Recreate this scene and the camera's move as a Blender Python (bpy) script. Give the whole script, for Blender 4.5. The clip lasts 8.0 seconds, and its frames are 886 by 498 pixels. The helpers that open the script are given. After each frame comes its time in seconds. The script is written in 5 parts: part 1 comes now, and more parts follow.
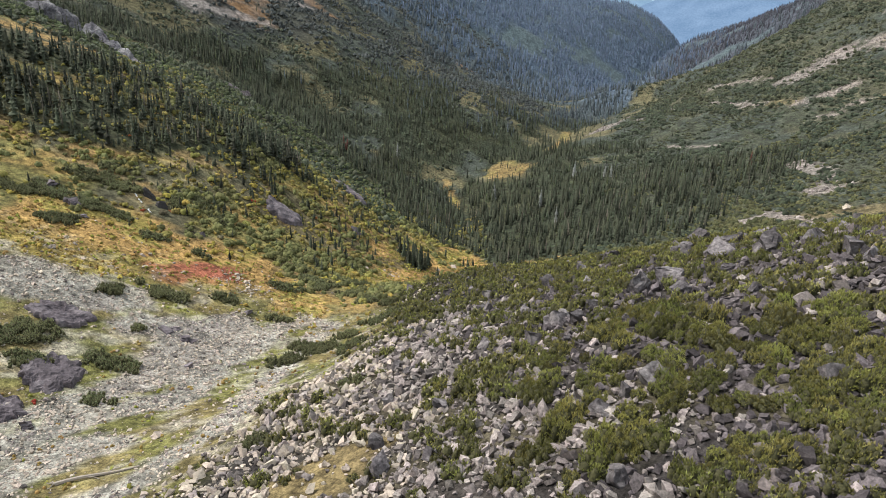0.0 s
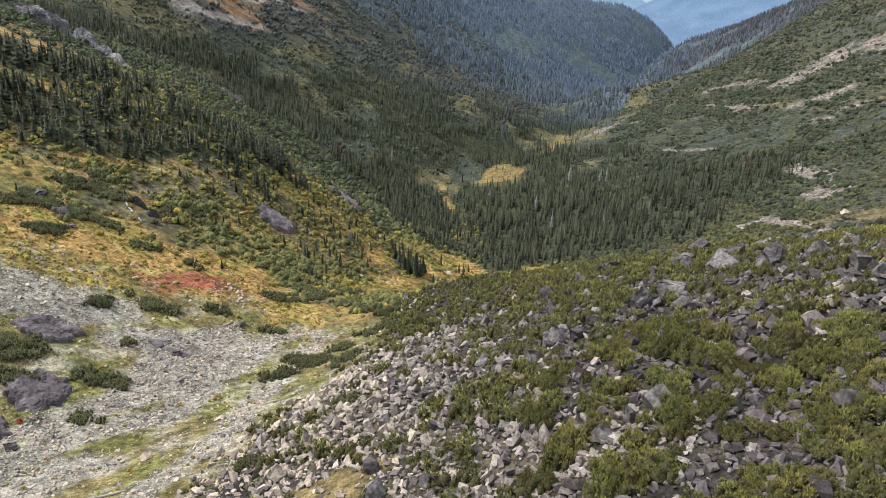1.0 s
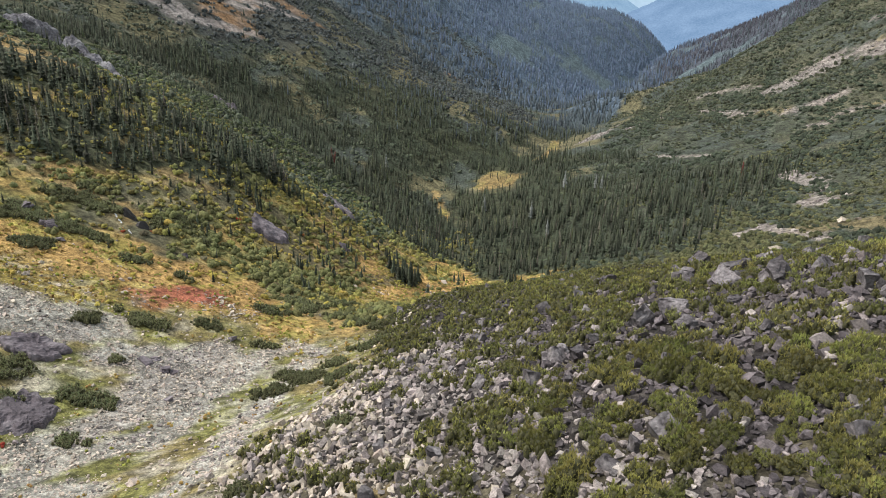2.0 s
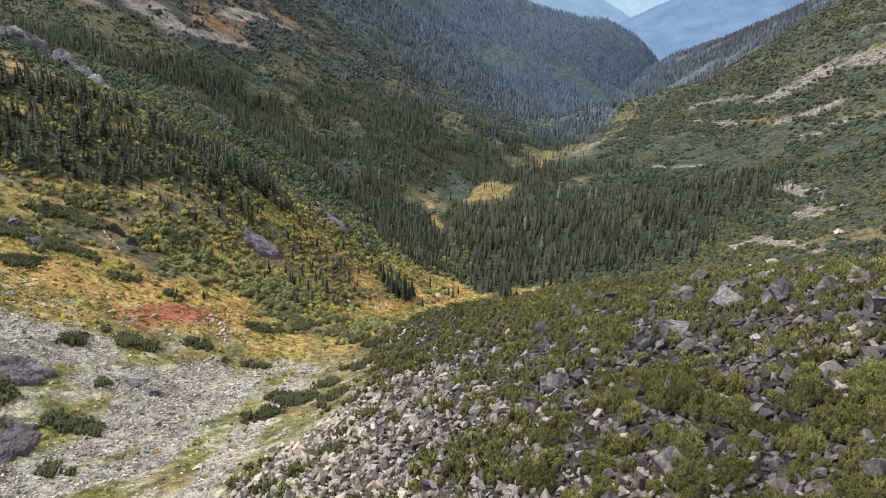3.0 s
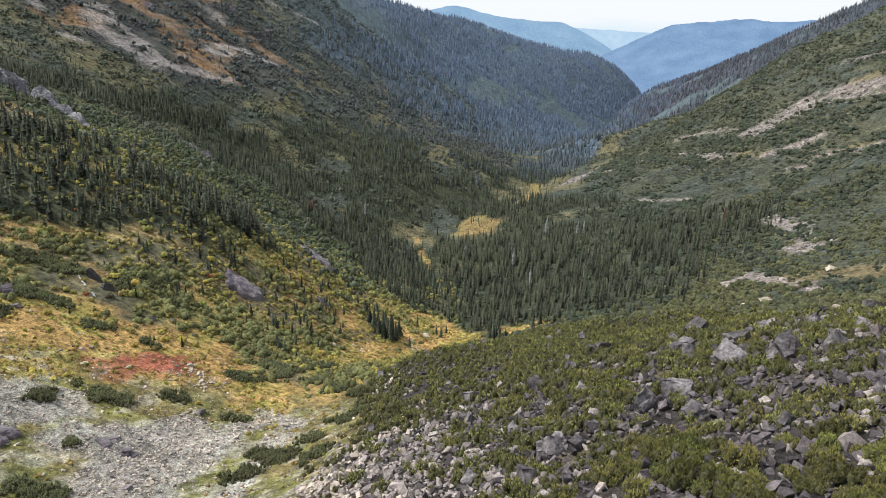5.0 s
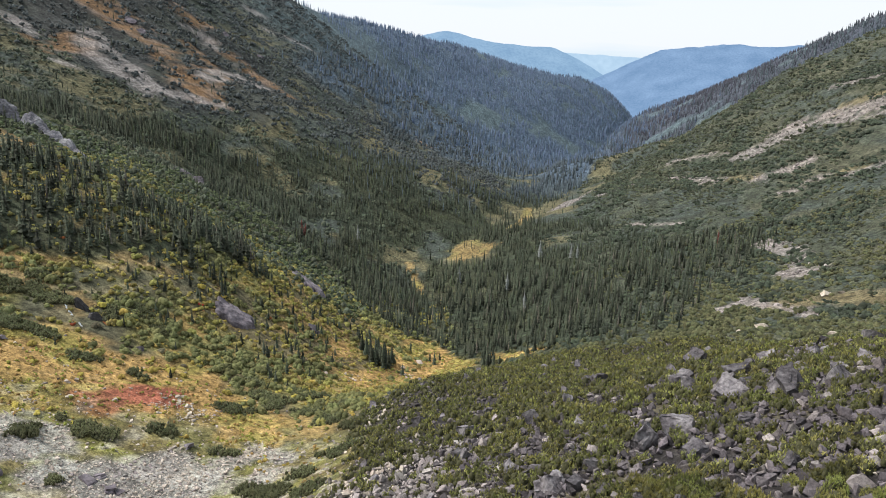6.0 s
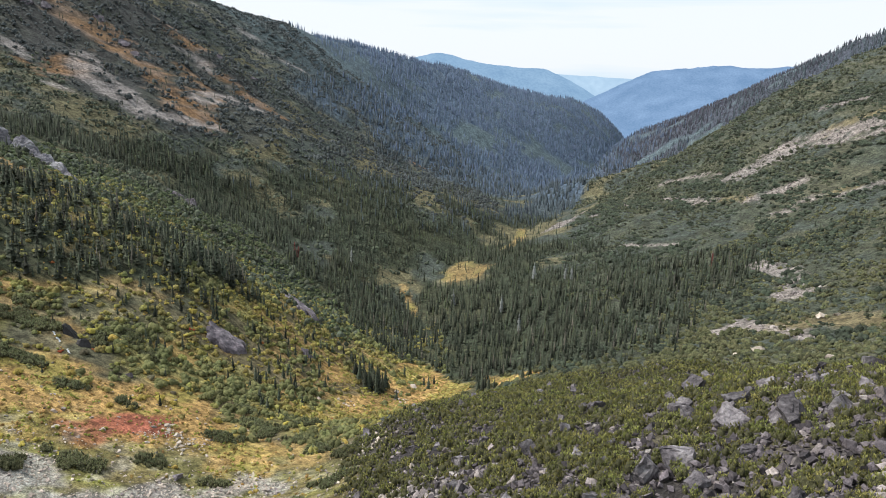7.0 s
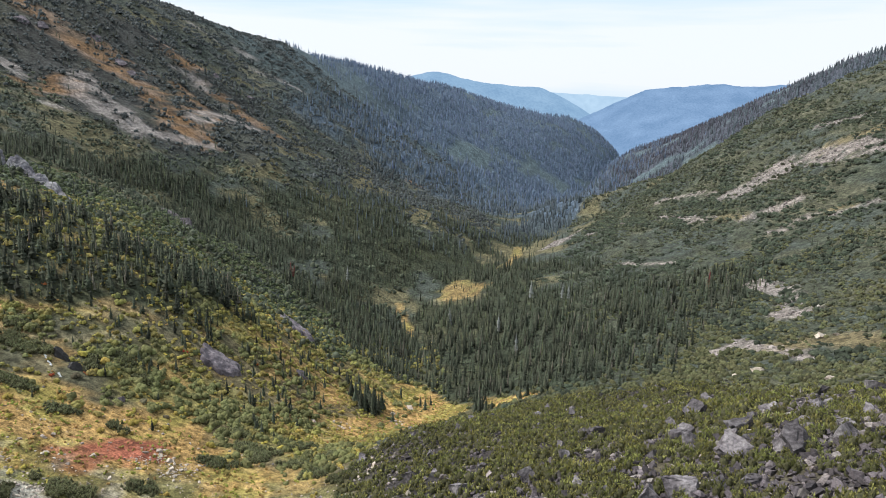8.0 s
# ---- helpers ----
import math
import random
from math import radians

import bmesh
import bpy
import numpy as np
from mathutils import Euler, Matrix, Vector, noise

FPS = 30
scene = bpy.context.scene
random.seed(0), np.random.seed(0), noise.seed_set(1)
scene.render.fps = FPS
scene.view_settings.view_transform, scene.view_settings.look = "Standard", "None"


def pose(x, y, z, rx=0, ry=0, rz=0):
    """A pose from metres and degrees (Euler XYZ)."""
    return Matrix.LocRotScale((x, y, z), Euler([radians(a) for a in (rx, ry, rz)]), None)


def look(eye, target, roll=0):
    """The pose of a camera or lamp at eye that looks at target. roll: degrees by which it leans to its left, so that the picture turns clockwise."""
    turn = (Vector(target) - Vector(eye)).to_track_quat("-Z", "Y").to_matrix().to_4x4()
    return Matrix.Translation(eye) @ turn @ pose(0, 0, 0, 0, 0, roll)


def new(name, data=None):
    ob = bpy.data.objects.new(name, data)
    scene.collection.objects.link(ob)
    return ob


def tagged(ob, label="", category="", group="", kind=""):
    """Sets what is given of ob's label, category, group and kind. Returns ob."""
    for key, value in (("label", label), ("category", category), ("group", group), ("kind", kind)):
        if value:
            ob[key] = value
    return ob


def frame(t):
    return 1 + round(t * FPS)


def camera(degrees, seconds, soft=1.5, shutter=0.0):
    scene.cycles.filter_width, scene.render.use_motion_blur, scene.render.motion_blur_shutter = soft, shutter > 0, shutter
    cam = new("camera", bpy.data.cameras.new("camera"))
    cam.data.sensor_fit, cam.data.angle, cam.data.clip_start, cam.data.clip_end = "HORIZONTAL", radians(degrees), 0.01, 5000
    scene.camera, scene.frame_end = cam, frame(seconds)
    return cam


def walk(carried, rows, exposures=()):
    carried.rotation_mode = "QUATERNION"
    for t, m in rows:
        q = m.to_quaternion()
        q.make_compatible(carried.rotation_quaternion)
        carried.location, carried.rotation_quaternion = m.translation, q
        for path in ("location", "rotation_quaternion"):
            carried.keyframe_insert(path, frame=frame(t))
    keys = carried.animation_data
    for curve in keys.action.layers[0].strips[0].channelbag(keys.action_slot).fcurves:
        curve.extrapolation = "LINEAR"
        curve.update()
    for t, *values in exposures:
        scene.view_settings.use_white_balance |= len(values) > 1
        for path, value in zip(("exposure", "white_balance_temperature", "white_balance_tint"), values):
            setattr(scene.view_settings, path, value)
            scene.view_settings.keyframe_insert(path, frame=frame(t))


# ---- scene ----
cam = camera(65.1, 8.0, soft=0.9)
METRES, EYE, TILT, LEAN, TURN = 25.0, 150.0, -21.6, -2.0, 0.0
ROWS = [
    (0.0, 0.0, 0.0, 0.0, 0.0, 0.0, -0.0),
    (0.5, -0.0051, 0.0586, 0.0405, -0.2, 0.04, 0.11),
    (1.0, -0.0096, 0.1223, 0.0845, -0.42, 0.15, 0.25),
    (1.5, -0.0132, 0.1816, 0.1253, -0.64, 0.31, 0.38),
    (3.0, -0.0201, 0.3686, 0.2551, -1.39, 1.23, 0.8),
    (3.5, -0.0206, 0.4281, 0.2961, -1.63, 1.72, 0.93),
    (4.0, -0.021, 0.4917, 0.3408, -1.91, 2.27, 1.09),
    (4.5, -0.0213, 0.5458, 0.3795, -2.18, 2.89, 1.22),
    (6.0, -0.0226, 0.677, 0.4829, -3.04, 5.57, 1.58),
    (6.5, -0.0222, 0.7106, 0.5113, -3.3, 6.42, 1.71),
    (7.0, -0.0221, 0.7445, 0.5403, -3.54, 7.2, 1.83),
    (7.5, -0.0222, 0.7729, 0.5671, -3.71, 7.9, 1.91),
    (8.0, -0.021, 0.8028, 0.5935, -3.83, 8.62, 1.98),
]
walk(cam, [(t, pose(0, 0, EYE, TILT, LEAN, TURN) @ pose(METRES * x, METRES * y, METRES * z, 90 + pitch, roll, yaw)) for t, x, y, z, yaw, pitch, roll in ROWS],
     exposures=[(0.0, 0.42, 6350, 10), (4.5, 0.42, 6250, 10), (8.0, 0.42, 6100, 10)])

# ---- light ----
SUN_HEIGHT, SUN_TURN = 52.0, 285.0   # degrees above the horizon; compass turn, clockwise from ahead
world = bpy.data.worlds.new("sky")
scene.world = world
world.use_nodes = True
wn, wl = world.node_tree.nodes, world.node_tree.links
wn.clear()
w_out = wn.new("ShaderNodeOutputWorld")
w_sky = wn.new("ShaderNodeTexSky")
w_sky.sky_type, w_sky.sun_disc = "NISHITA", False
w_sky.sun_elevation, w_sky.sun_rotation = radians(SUN_HEIGHT), radians(SUN_TURN)
w_clear = wn.new("ShaderNodeBackground")
w_clear.inputs["Strength"].default_value = 0.12
wl.new(w_sky.outputs["Color"], w_clear.inputs["Color"])
# a high, thin, nearly closed layer of cloud, streaked along the horizon
w_co = wn.new("ShaderNodeTexCoord")
w_map = wn.new("ShaderNodeMapping")
w_map.inputs["Scale"].default_value = (0.7, 0.7, 9.0)
wl.new(w_co.outputs["Generated"], w_map.inputs["Vector"])
w_noise = wn.new("ShaderNodeTexNoise")
w_noise.inputs["Scale"].default_value, w_noise.inputs["Detail"].default_value = 2.2, 5.0
wl.new(w_map.outputs["Vector"], w_noise.inputs["Vector"])
w_ramp = wn.new("ShaderNodeValToRGB")
w_ramp.color_ramp.elements[0].position, w_ramp.color_ramp.elements[0].color = 0.35, (0.70, 0.86, 0.94, 1)
w_ramp.color_ramp.elements[1].position, w_ramp.color_ramp.elements[1].color = 0.56, (0.97, 0.985, 1.0, 1)
wl.new(w_noise.outputs["Fac"], w_ramp.inputs["Fac"])
w_cloud = wn.new("ShaderNodeBackground")
w_cloud.inputs["Strength"].default_value = 0.75
wl.new(w_ramp.outputs["Color"], w_cloud.inputs["Color"])
w_mix = wn.new("ShaderNodeMixShader")
w_mix.inputs["Fac"].default_value = 0.93
wl.new(w_clear.outputs["Background"], w_mix.inputs[1])
wl.new(w_cloud.outputs["Background"], w_mix.inputs[2])
wl.new(w_mix.outputs["Shader"], w_out.inputs["Surface"])

sun = new("sun", bpy.data.lights.new("sun", "SUN"))
sun.data.energy, sun.data.angle, sun.data.color = 3.9, radians(6), (1.0, 0.93, 0.85)
_s, _e = radians(SUN_TURN), radians(SUN_HEIGHT)
sun.matrix_world = look(Vector((math.sin(_s) * math.cos(_e), math.cos(_s) * math.cos(_e), math.sin(_e))) * 300, (0, 0, 0))

# ---- shape of the land ----
# Cross-sections of the valley, one for each distance up the y axis: heights at these offsets from the valley's lowest line.
OFFSETS = [-900, -550, -330, -190, -90, -35, 0, 35, 90, 190, 330, 550, 900]
SECTIONS = {
    -150: [409, 329, 274, 227, 180, 154, 139, 149, 156, 176, 212, 267, 355],
    40: [379, 262, 190, 144, 108, 92, 83, 87, 110, 140, 179, 250, 367],
    90: [372, 247, 171, 125, 94, 76, 76, 85, 108, 140, 171, 246, 370],
    140: [369, 238, 161, 119, 88, 67, 64, 80, 98, 113, 164, 244, 371],
    210: [367, 239, 163, 116, 80, 58, 50, 59, 64, 84, 159, 239, 372],
    310: [369, 241, 170, 122, 75, 34, 16, 18, 40, 69, 141, 229, 370],
    420: [372, 230, 156, 89, 26, 5, 9, 18, 36, 65, 128, 221, 364],
    560: [375, 213, 124, 51, 22, 6, 9, 18, 25, 64, 143, 222, 348],
    750: [367, 256, 122, 52, 27, 8, 3, 11, 34, 97, 175, 244, 316],
    1000: [325, 252, 102, 16, -13, -15, -9, -9, -3, 41, 147, 241, 256],
    1350: [207, 212, 84, 8, -42, -54, -46, 11, 12, 68, 147, 231, 211],
    1800: [148, 178, 100, 50, -12, -60, -83, 8, 40, 71, 100, 113, 133],
    2400: [83, 109, 85, 79, -1, -84, -99, -72, -53, -33, -29, -26, -4],
}
LOW_Y = [-400, 40, 100, 140, 220, 310, 420, 540, 620, 800, 1100, 1500, 2000, 2600]
LOW_X = [-90, -62, -45, -30, -20, 5, 40, 60, 105, 172, 280, 450, 700, 960]


def hermite(xs, q):
    """Weights of smooth interpolation between stations xs at the places q."""
    xs = np.array(xs, float)
    n = len(xs)
    q = np.clip(q, xs[0], xs[-1])
    k = np.clip(np.searchsorted(xs, q, side="right") - 1, 0, n - 2)
    h = xs[k + 1] - xs[k]
    s = (q - xs[k]) / h
    w = np.zeros((len(q), n))
    r = np.arange(len(q))
    np.add.at(w, (r, k), 2 * s**3 - 3 * s**2 + 1)
    np.add.at(w, (r, k + 1), -2 * s**3 + 3 * s**2)
    for kk, hh in ((k, s**3 - 2 * s**2 + s), (k + 1, s**3 - s**2)):
        a, b = np.maximum(kk - 1, 0), np.minimum(kk + 1, n - 1)
        g = hh * h / (xs[b] - xs[a])
        np.add.at(w, (r, b), g)
        np.add.at(w, (r, a), -g)
    return w


def low_line(y):
    return hermite(LOW_Y, y) @ np.array(LOW_X, float)


def hash2(i, j, seed):
    v = (i * 374761393 + j * 668265263 + seed * 974711) & 0x7FFFFFFF
    v = ((v ^ (v >> 13)) * 1274126177) & 0x7FFFFFFF
    return ((v ^ (v >> 16)) & 0xFFFF) / 65535.0


def vnoise(x, y, seed=0):
    """Smooth value noise, 0 to 1."""
    i, j = np.floor(x).astype(np.int64), np.floor(y).astype(np.int64)
    u, v = x - i, y - j
    u, v = u * u * (3 - 2 * u), v * v * (3 - 2 * v)
    a, b = hash2(i, j, seed), hash2(i + 1, j, seed)
    c, d = hash2(i, j + 1, seed), hash2(i + 1, j + 1, seed)
    return (a * (1 - u) + b * u) * (1 - v) + (c * (1 - u) + d * u) * v


def fbm(x, y, size, seed=0, octaves=4):
    """Layered noise, 0 to 1, with a coarsest pattern of that size in metres."""
    total, amp, norm = 0.0, 1.0, 0.0
    for o in range(octaves):
        total = total + amp * vnoise(x / size * 2**o + 17.3 * o, y / size * 2**o - 9.1 * o, seed + o)
        norm += amp
        amp *= 0.5
    return total / norm


def ramp(v, a, b):
    s = np.clip((v - a) / (b - a), 0, 1)
    return s * s * (3 - 2 * s)


def height(x, y):
    """Height of the bare ground at arrays x, y."""
    x, y = np.atleast_1d(np.asarray(x, float)), np.atleast_1d(np.asarray(y, float))
    d = x - low_line(y)
    table = np.array(list(SECTIONS.values()), float)
    z = np.einsum("ki,ij,kj->k", hermite(list(SECTIONS), y), table, hermite(OFFSETS, d))
    z = z + (-150 - z) * ramp(y - 0.15 * x, 2080, 2700)
    z = z - 45 * np.exp(-((x - 570) / 130) ** 2 - ((y - 1010) / 120) ** 2)
    z = z - 18 * np.exp(-((x + 215) / 60) ** 2 - ((y - 1040) / 90) ** 2) + 12 * np.exp(-((x + 180) / 70) ** 2 - ((y - 1290) / 110) ** 2)
    # a low rocky hump across the valley's foot, and a knoll before it
    for cx, cy, rx, ry, rise in ((390, 965, 70, 60, 20), (310, 965, 60, 55, 24), (240, 985, 50, 45, 10), (205, 595, 45, 60, 12)):
        z = z + rise * np.exp(-((x - cx) / rx) ** 2 - ((y - cy) / ry) ** 2)
    far = ramp(y, 380, 900)
    up = ramp(np.abs(d), 60, 260)
    z = z + (fbm(x, y, 22, 3) - 0.5) * (1.6 + 3 * far) + (fbm(x, y, 5, 5, 3) - 0.5) * 0.9
    z = z + far * up * (19 * (0.5 - np.abs(fbm(x * 0.35, y, 150, 8) - 0.5) * 2.4))
    z = z + ramp(y, 180, 400) * up * (fbm(x, y, 60, 12) - 0.5) * 9
    return z


def blob(x, y, cx, cy, rx, ry, turn=0.0, rough=0.5, size=None, seed=1):
    """1 inside an uneven oval patch of the land, falling to 0 at its edge."""
    c, s = math.cos(radians(turn)), math.sin(radians(turn))
    u, v = ((x - cx) * c + (y - cy) * s) / rx, (-(x - cx) * s + (y - cy) * c) / ry
    r = np.sqrt(u * u + v * v) + (fbm(x, y, size or min(rx, ry) * 0.9, seed) - 0.5) * 2 * rough
    return 1 - ramp(r, 0.8, 1.1)


def stroke(x, y, way, wide, rough=0.6, size=None, seed=1):
    """1 along an uneven patch that follows the way (x, y), wide metres to each side."""
    best = np.full(len(x), 1e9)
    for (ax, ay), (bx, by) in zip(way, way[1:]):
        ux, uy = bx - ax, by - ay
        f = np.clip(((x - ax) * ux + (y - ay) * uy) / (ux * ux + uy * uy), 0, 1)
        best = np.minimum(best, np.hypot(x - ax - f * ux, y - ay - f * uy))
    r = best / wide + (fbm(x, y, size or wide, seed) - 0.5) * 2 * rough
    return 1 - ramp(r, 0.7, 1.05)


def patch(x, y, corners, soft=4.0, rough=6.0, size=14.0, seed=1):
    """1 inside a many-cornered patch with a ragged edge, falling to 0 over soft metres."""
    inside, best = np.zeros(len(x), bool), np.full(len(x), 1e9)
    for (ax, ay), (bx, by) in zip(corners, corners[1:] + corners[:1]):
        ux, uy = bx - ax, by - ay
        f = np.clip(((x - ax) * ux + (y - ay) * uy) / (ux * ux + uy * uy), 0, 1)
        best = np.minimum(best, np.hypot(x - ax - f * ux, y - ay - f * uy))
        if ay != by:
            inside ^= ((ay > y) != (by > y)) & (x < ux * (y - ay) / uy + ax)
    r = np.where(inside, best, -best) + (fbm(x, y, size, seed) - 0.5) * 2 * rough
    return ramp(r, -soft / 2, soft / 2)


def union(*masks):
    out = masks[0]
    for m in masks[1:]:
        out = np.maximum(out, m)
    return out


# ---- zones of the land ----
def bed(x, y):
    """Bands of pale stones along the dry stream."""
    return union(stroke(x, y, [(-84, 70), (-71, 95), (-64, 108), (-53, 119), (-48, 143), (-43, 160), (-36, 177), (-29, 173)], 4.6, 0.7, 5, 21), stroke(x, y, [(-56, 60), (-44, 83), (-40, 94), (-35, 108), (-36, 129), (-34, 139), (-30, 165)], 3.2, 0.8, 5, 22),
                 stroke(x, y, [(-80, 70), (-64, 84), (-60, 96), (-54, 99)], 5.0, 0.8, 5, 23))


def scree(x, y):
    return union(patch(x, y, [(-79, 145), (-72, 155), (-48, 173), (-44, 160), (-46, 148), (-52, 135), (-59, 120), (-67, 108), (-78, 100), (-86, 92), (-90, 100), (-71, 114), (-66, 135), (-68, 145)], 2.5, 4, 6, 31), patch(x, y, [(-104, 163), (-90, 164), (-76, 167), (-71, 159), (-88, 146), (-110, 138), (-112, 150)], 2.5, 3.5, 6, 32))


def spur(x, y):
    """The blocky spur under the flight."""
    d = x - low_line(y)
    return ramp(d, 10, 22) * (1 - ramp(y - np.interp(x, [-10, 0, 9, 22, 40, 55, 75, 110, 150], [196, 226, 250, 268, 270, 266, 252, 234, 240]) + (fbm(x, y, 16, 41) - 0.5) * 24, -4, 6)) * (1 - ramp(x - 0.1 * (200 - y), 105, 130))


def meadow(x, y):
    near = union(patch(x, y, [(-122, 186), (-120, 205), (-98, 217), (-84, 214), (-74, 217), (-61, 225), (-52, 218), (-55, 194), (-60, 183), (-74, 175), (-95, 164), (-116, 160)], 4, 5, 9, 51), blob(x, y, -46, 196, 12, 14, 0, 0.6, 8, 56), blob(x, y, -40, 186, 9, 12, 0, 0.5, 6, 52))
    floor_meadow = union(patch(x, y, [(3, 347), (18, 352), (26, 330), (37, 320), (20, 280), (-5, 255), (-22, 245), (-24, 271), (-3, 305)], 3, 4, 8, 53), patch(x, y, [(44, 326), (64, 308), (62, 288), (48, 300)], 3, 4, 7, 54), patch(x, y, [(-34, 302), (-21, 308), (-15, 299), (-29, 277)], 3, 3, 6, 57))
    return union(near, floor_meadow, patch(x, y, [(36, 522), (44, 552), (58, 572), (76, 530), (66, 512), (44, 504)], 4, 7, 12, 55), stroke(x, y, [(98, 605), (116, 640), (132, 704)], 5, 0.8, 9, 58), stroke(x, y, [(8, 505), (11, 476), (14, 446)], 3.5, 0.8, 9, 59))


def terraces(x, y):
    """Pale grass ledges on the slope over the meadow."""
    lines = union(stroke(x, y, [(-126, 255), (-118, 257)], 3.5, 0.6, 5, 60), stroke(x, y, [(-116, 269), (-110, 267)], 4, 0.6, 5, 61), stroke(x, y, [(-110, 250), (-104, 255), (-98, 259)], 1.6, 0.5, 4, 62), stroke(x, y, [(-100, 239), (-93, 250), (-87, 259)], 1.6, 0.5, 4, 162), stroke(x, y, [(-134, 234), (-127, 233)], 2.5, 0.5, 4, 163), stroke(x, y, [(-105, 226), (-98, 219)], 3, 0.6, 4, 164))
    return union(lines, blob(x, y, -112, 262, 48, 30, 32, 0.4, 20, 165) * ramp(fbm(x * 0.5 + y * 0.2, y * 1.4, 12, 166), 0.62, 0.68))


def forest(x, y):
    d = x - low_line(y)
    belt = patch(x, y, [(-225, 300), (-181, 303), (-174, 314), (-156, 322), (-144, 334), (-120, 340), (-99, 348), (-80, 368), (-61, 332), (-68, 292), (-84, 274), (-98, 263), (-112, 254), (-124, 246), (-137, 240), (-150, 237), (-185, 240), (-230, 262)], 6, 9, 12, 74)
    floor_woods = patch(x, y, [(-165, 603), (-128, 645), (-88, 668), (-52, 745), (1, 773), (55, 749), (96, 739), (104, 671), (118, 601), (160, 544), (176, 440), (213, 402), (190, 350), (150, 318), (125, 290), (106, 264), (92, 260), (75, 279), (58, 298), (40, 314), (12, 342), (-4, 358), (-15, 383), (-31, 430), (-56, 455), (-79, 483), (-113, 500), (-135, 480), (-163, 549)], 16, 14, 20, 71)
    band = patch(x, y, [(-260, 430), (-240, 545), (-190, 592), (-159, 588), (-163, 540), (-184, 452), (-215, 405)], 6, 12, 22, 75)
    deep = ramp(y + (fbm(x, y, 90, 77) - 0.5) * 240 - 0.35 * np.abs(d), 860, 1040) * (1 - ramp(d, -10, 40))
    wild = ramp(y + (fbm(x, y, 60, 70) - 0.5) * 60 - 0.1 * d, 960, 1040) * ramp(d, -520, -300)
    gorge = stroke(x, y, [(128, 725), (152, 770), (190, 850), (232, 950), (275, 1060)], 34, 0.5, 26, 73)
    gaps = ramp(fbm(x * 0.8 + y * 0.25, y * 0.8 - x * 0.25, 42, 78), 0.34, 0.43)
    inner = np.maximum(ramp(fbm(x, y * 0.7, 30, 69), 0.36, 0.44), 0.8 * (1 - ramp(y, 430, 520)))
    m = union(floor_woods * inner, belt * (0.25 + 0.75 * ramp(fbm(x, y, 14, 68), 0.36, 0.50)), band * gaps, gorge, deep * gaps, wild * gaps)
    crest = ramp(-d + (fbm(x, y, 60, 80) - 0.5) * 120, 330, 420) * (1 - ramp(y, 1250, 1500))
    cliffs = blob(x, y, -172, 374, 34, 9, -35, 0.3, 8, 67)
    return m * (1 - crest) * (1 - cliffs) * (1 - meadow(x, y) * (1 - 0.2 * ramp(y, 440, 500))) * (1 - blob(x, y, -48, 354, 13, 14, 0, 0.3, 8, 66)) * (1 - 0.85 * blob(x, y, -14, 352, 14, 20, 10, 0.4, 9, 72))



def face(x, y):
    """The bare, ochre and grey flank of the mountain."""
    return blob(x, y, -240, 735, 150, 130, 60, 0.4, 50, 81)


def rust_band(x, y):
    """Rust-coloured heath on the mountain's flank."""
    return union(stroke(x, y, [(-268, 745), (-264, 738), (-234, 722), (-209, 698), (-187, 680), (-178, 672)], 22, 0.9, 10, 82), stroke(x, y, [(-196, 814), (-160, 810), (-126, 803)], 13, 0.9, 10, 83), stroke(x, y, [(-303, 718), (-290, 734), (-273, 707)], 15, 1.0, 9, 88),
                 stroke(x, y, [(-282, 618), (-269, 647)], 14, 1.0, 9, 80), stroke(x, y, [(-205, 760), (-185, 745), (-175, 715)], 14, 1.0, 9, 181), blob(x, y, 32, 986, 15, 7, 0, 0.4, 10, 86), blob(x, y, -230, 850, 24, 20, 0, 0.9, 12, 182), blob(x, y, -330, 740, 22, 16, 0, 0.9, 10, 183)) * ramp(fbm(x, y, 9, 188), 0.34, 0.46)


def grey_fan(x, y):
    """Fans and runnels of grey stones under the flank."""
    return union(stroke(x, y, [(-264, 662), (-260, 653), (-239, 638), (-217, 631)], 17, 0.6, 9, 84), stroke(x, y, [(-217, 631), (-197, 639), (-161, 672)], 7, 0.6, 8, 184), stroke(x, y, [(-237, 815), (-212, 819), (-176, 803)], 6, 0.9, 8, 189), stroke(x, y, [(-320, 636), (-294, 624)], 7, 0.8, 8, 85),
                 stroke(x, y, [(-278, 603), (-254, 604)], 3.5, 0.8, 6, 87), stroke(x, y, [(-268, 1031), (-238, 1040)], 8, 0.9, 9, 185), stroke(x, y, [(-217, 1065), (-185, 1111)], 5, 0.9, 9, 186), stroke(x, y, [(-189, 1042), (-124, 1075)], 5, 0.9, 9, 176), stroke(x, y, [(-182, 710), (-170, 774), (-144, 772)], 11, 1.0, 7, 177)) * ramp(fbm(x, y, 12, 187), 0.32, 0.42)


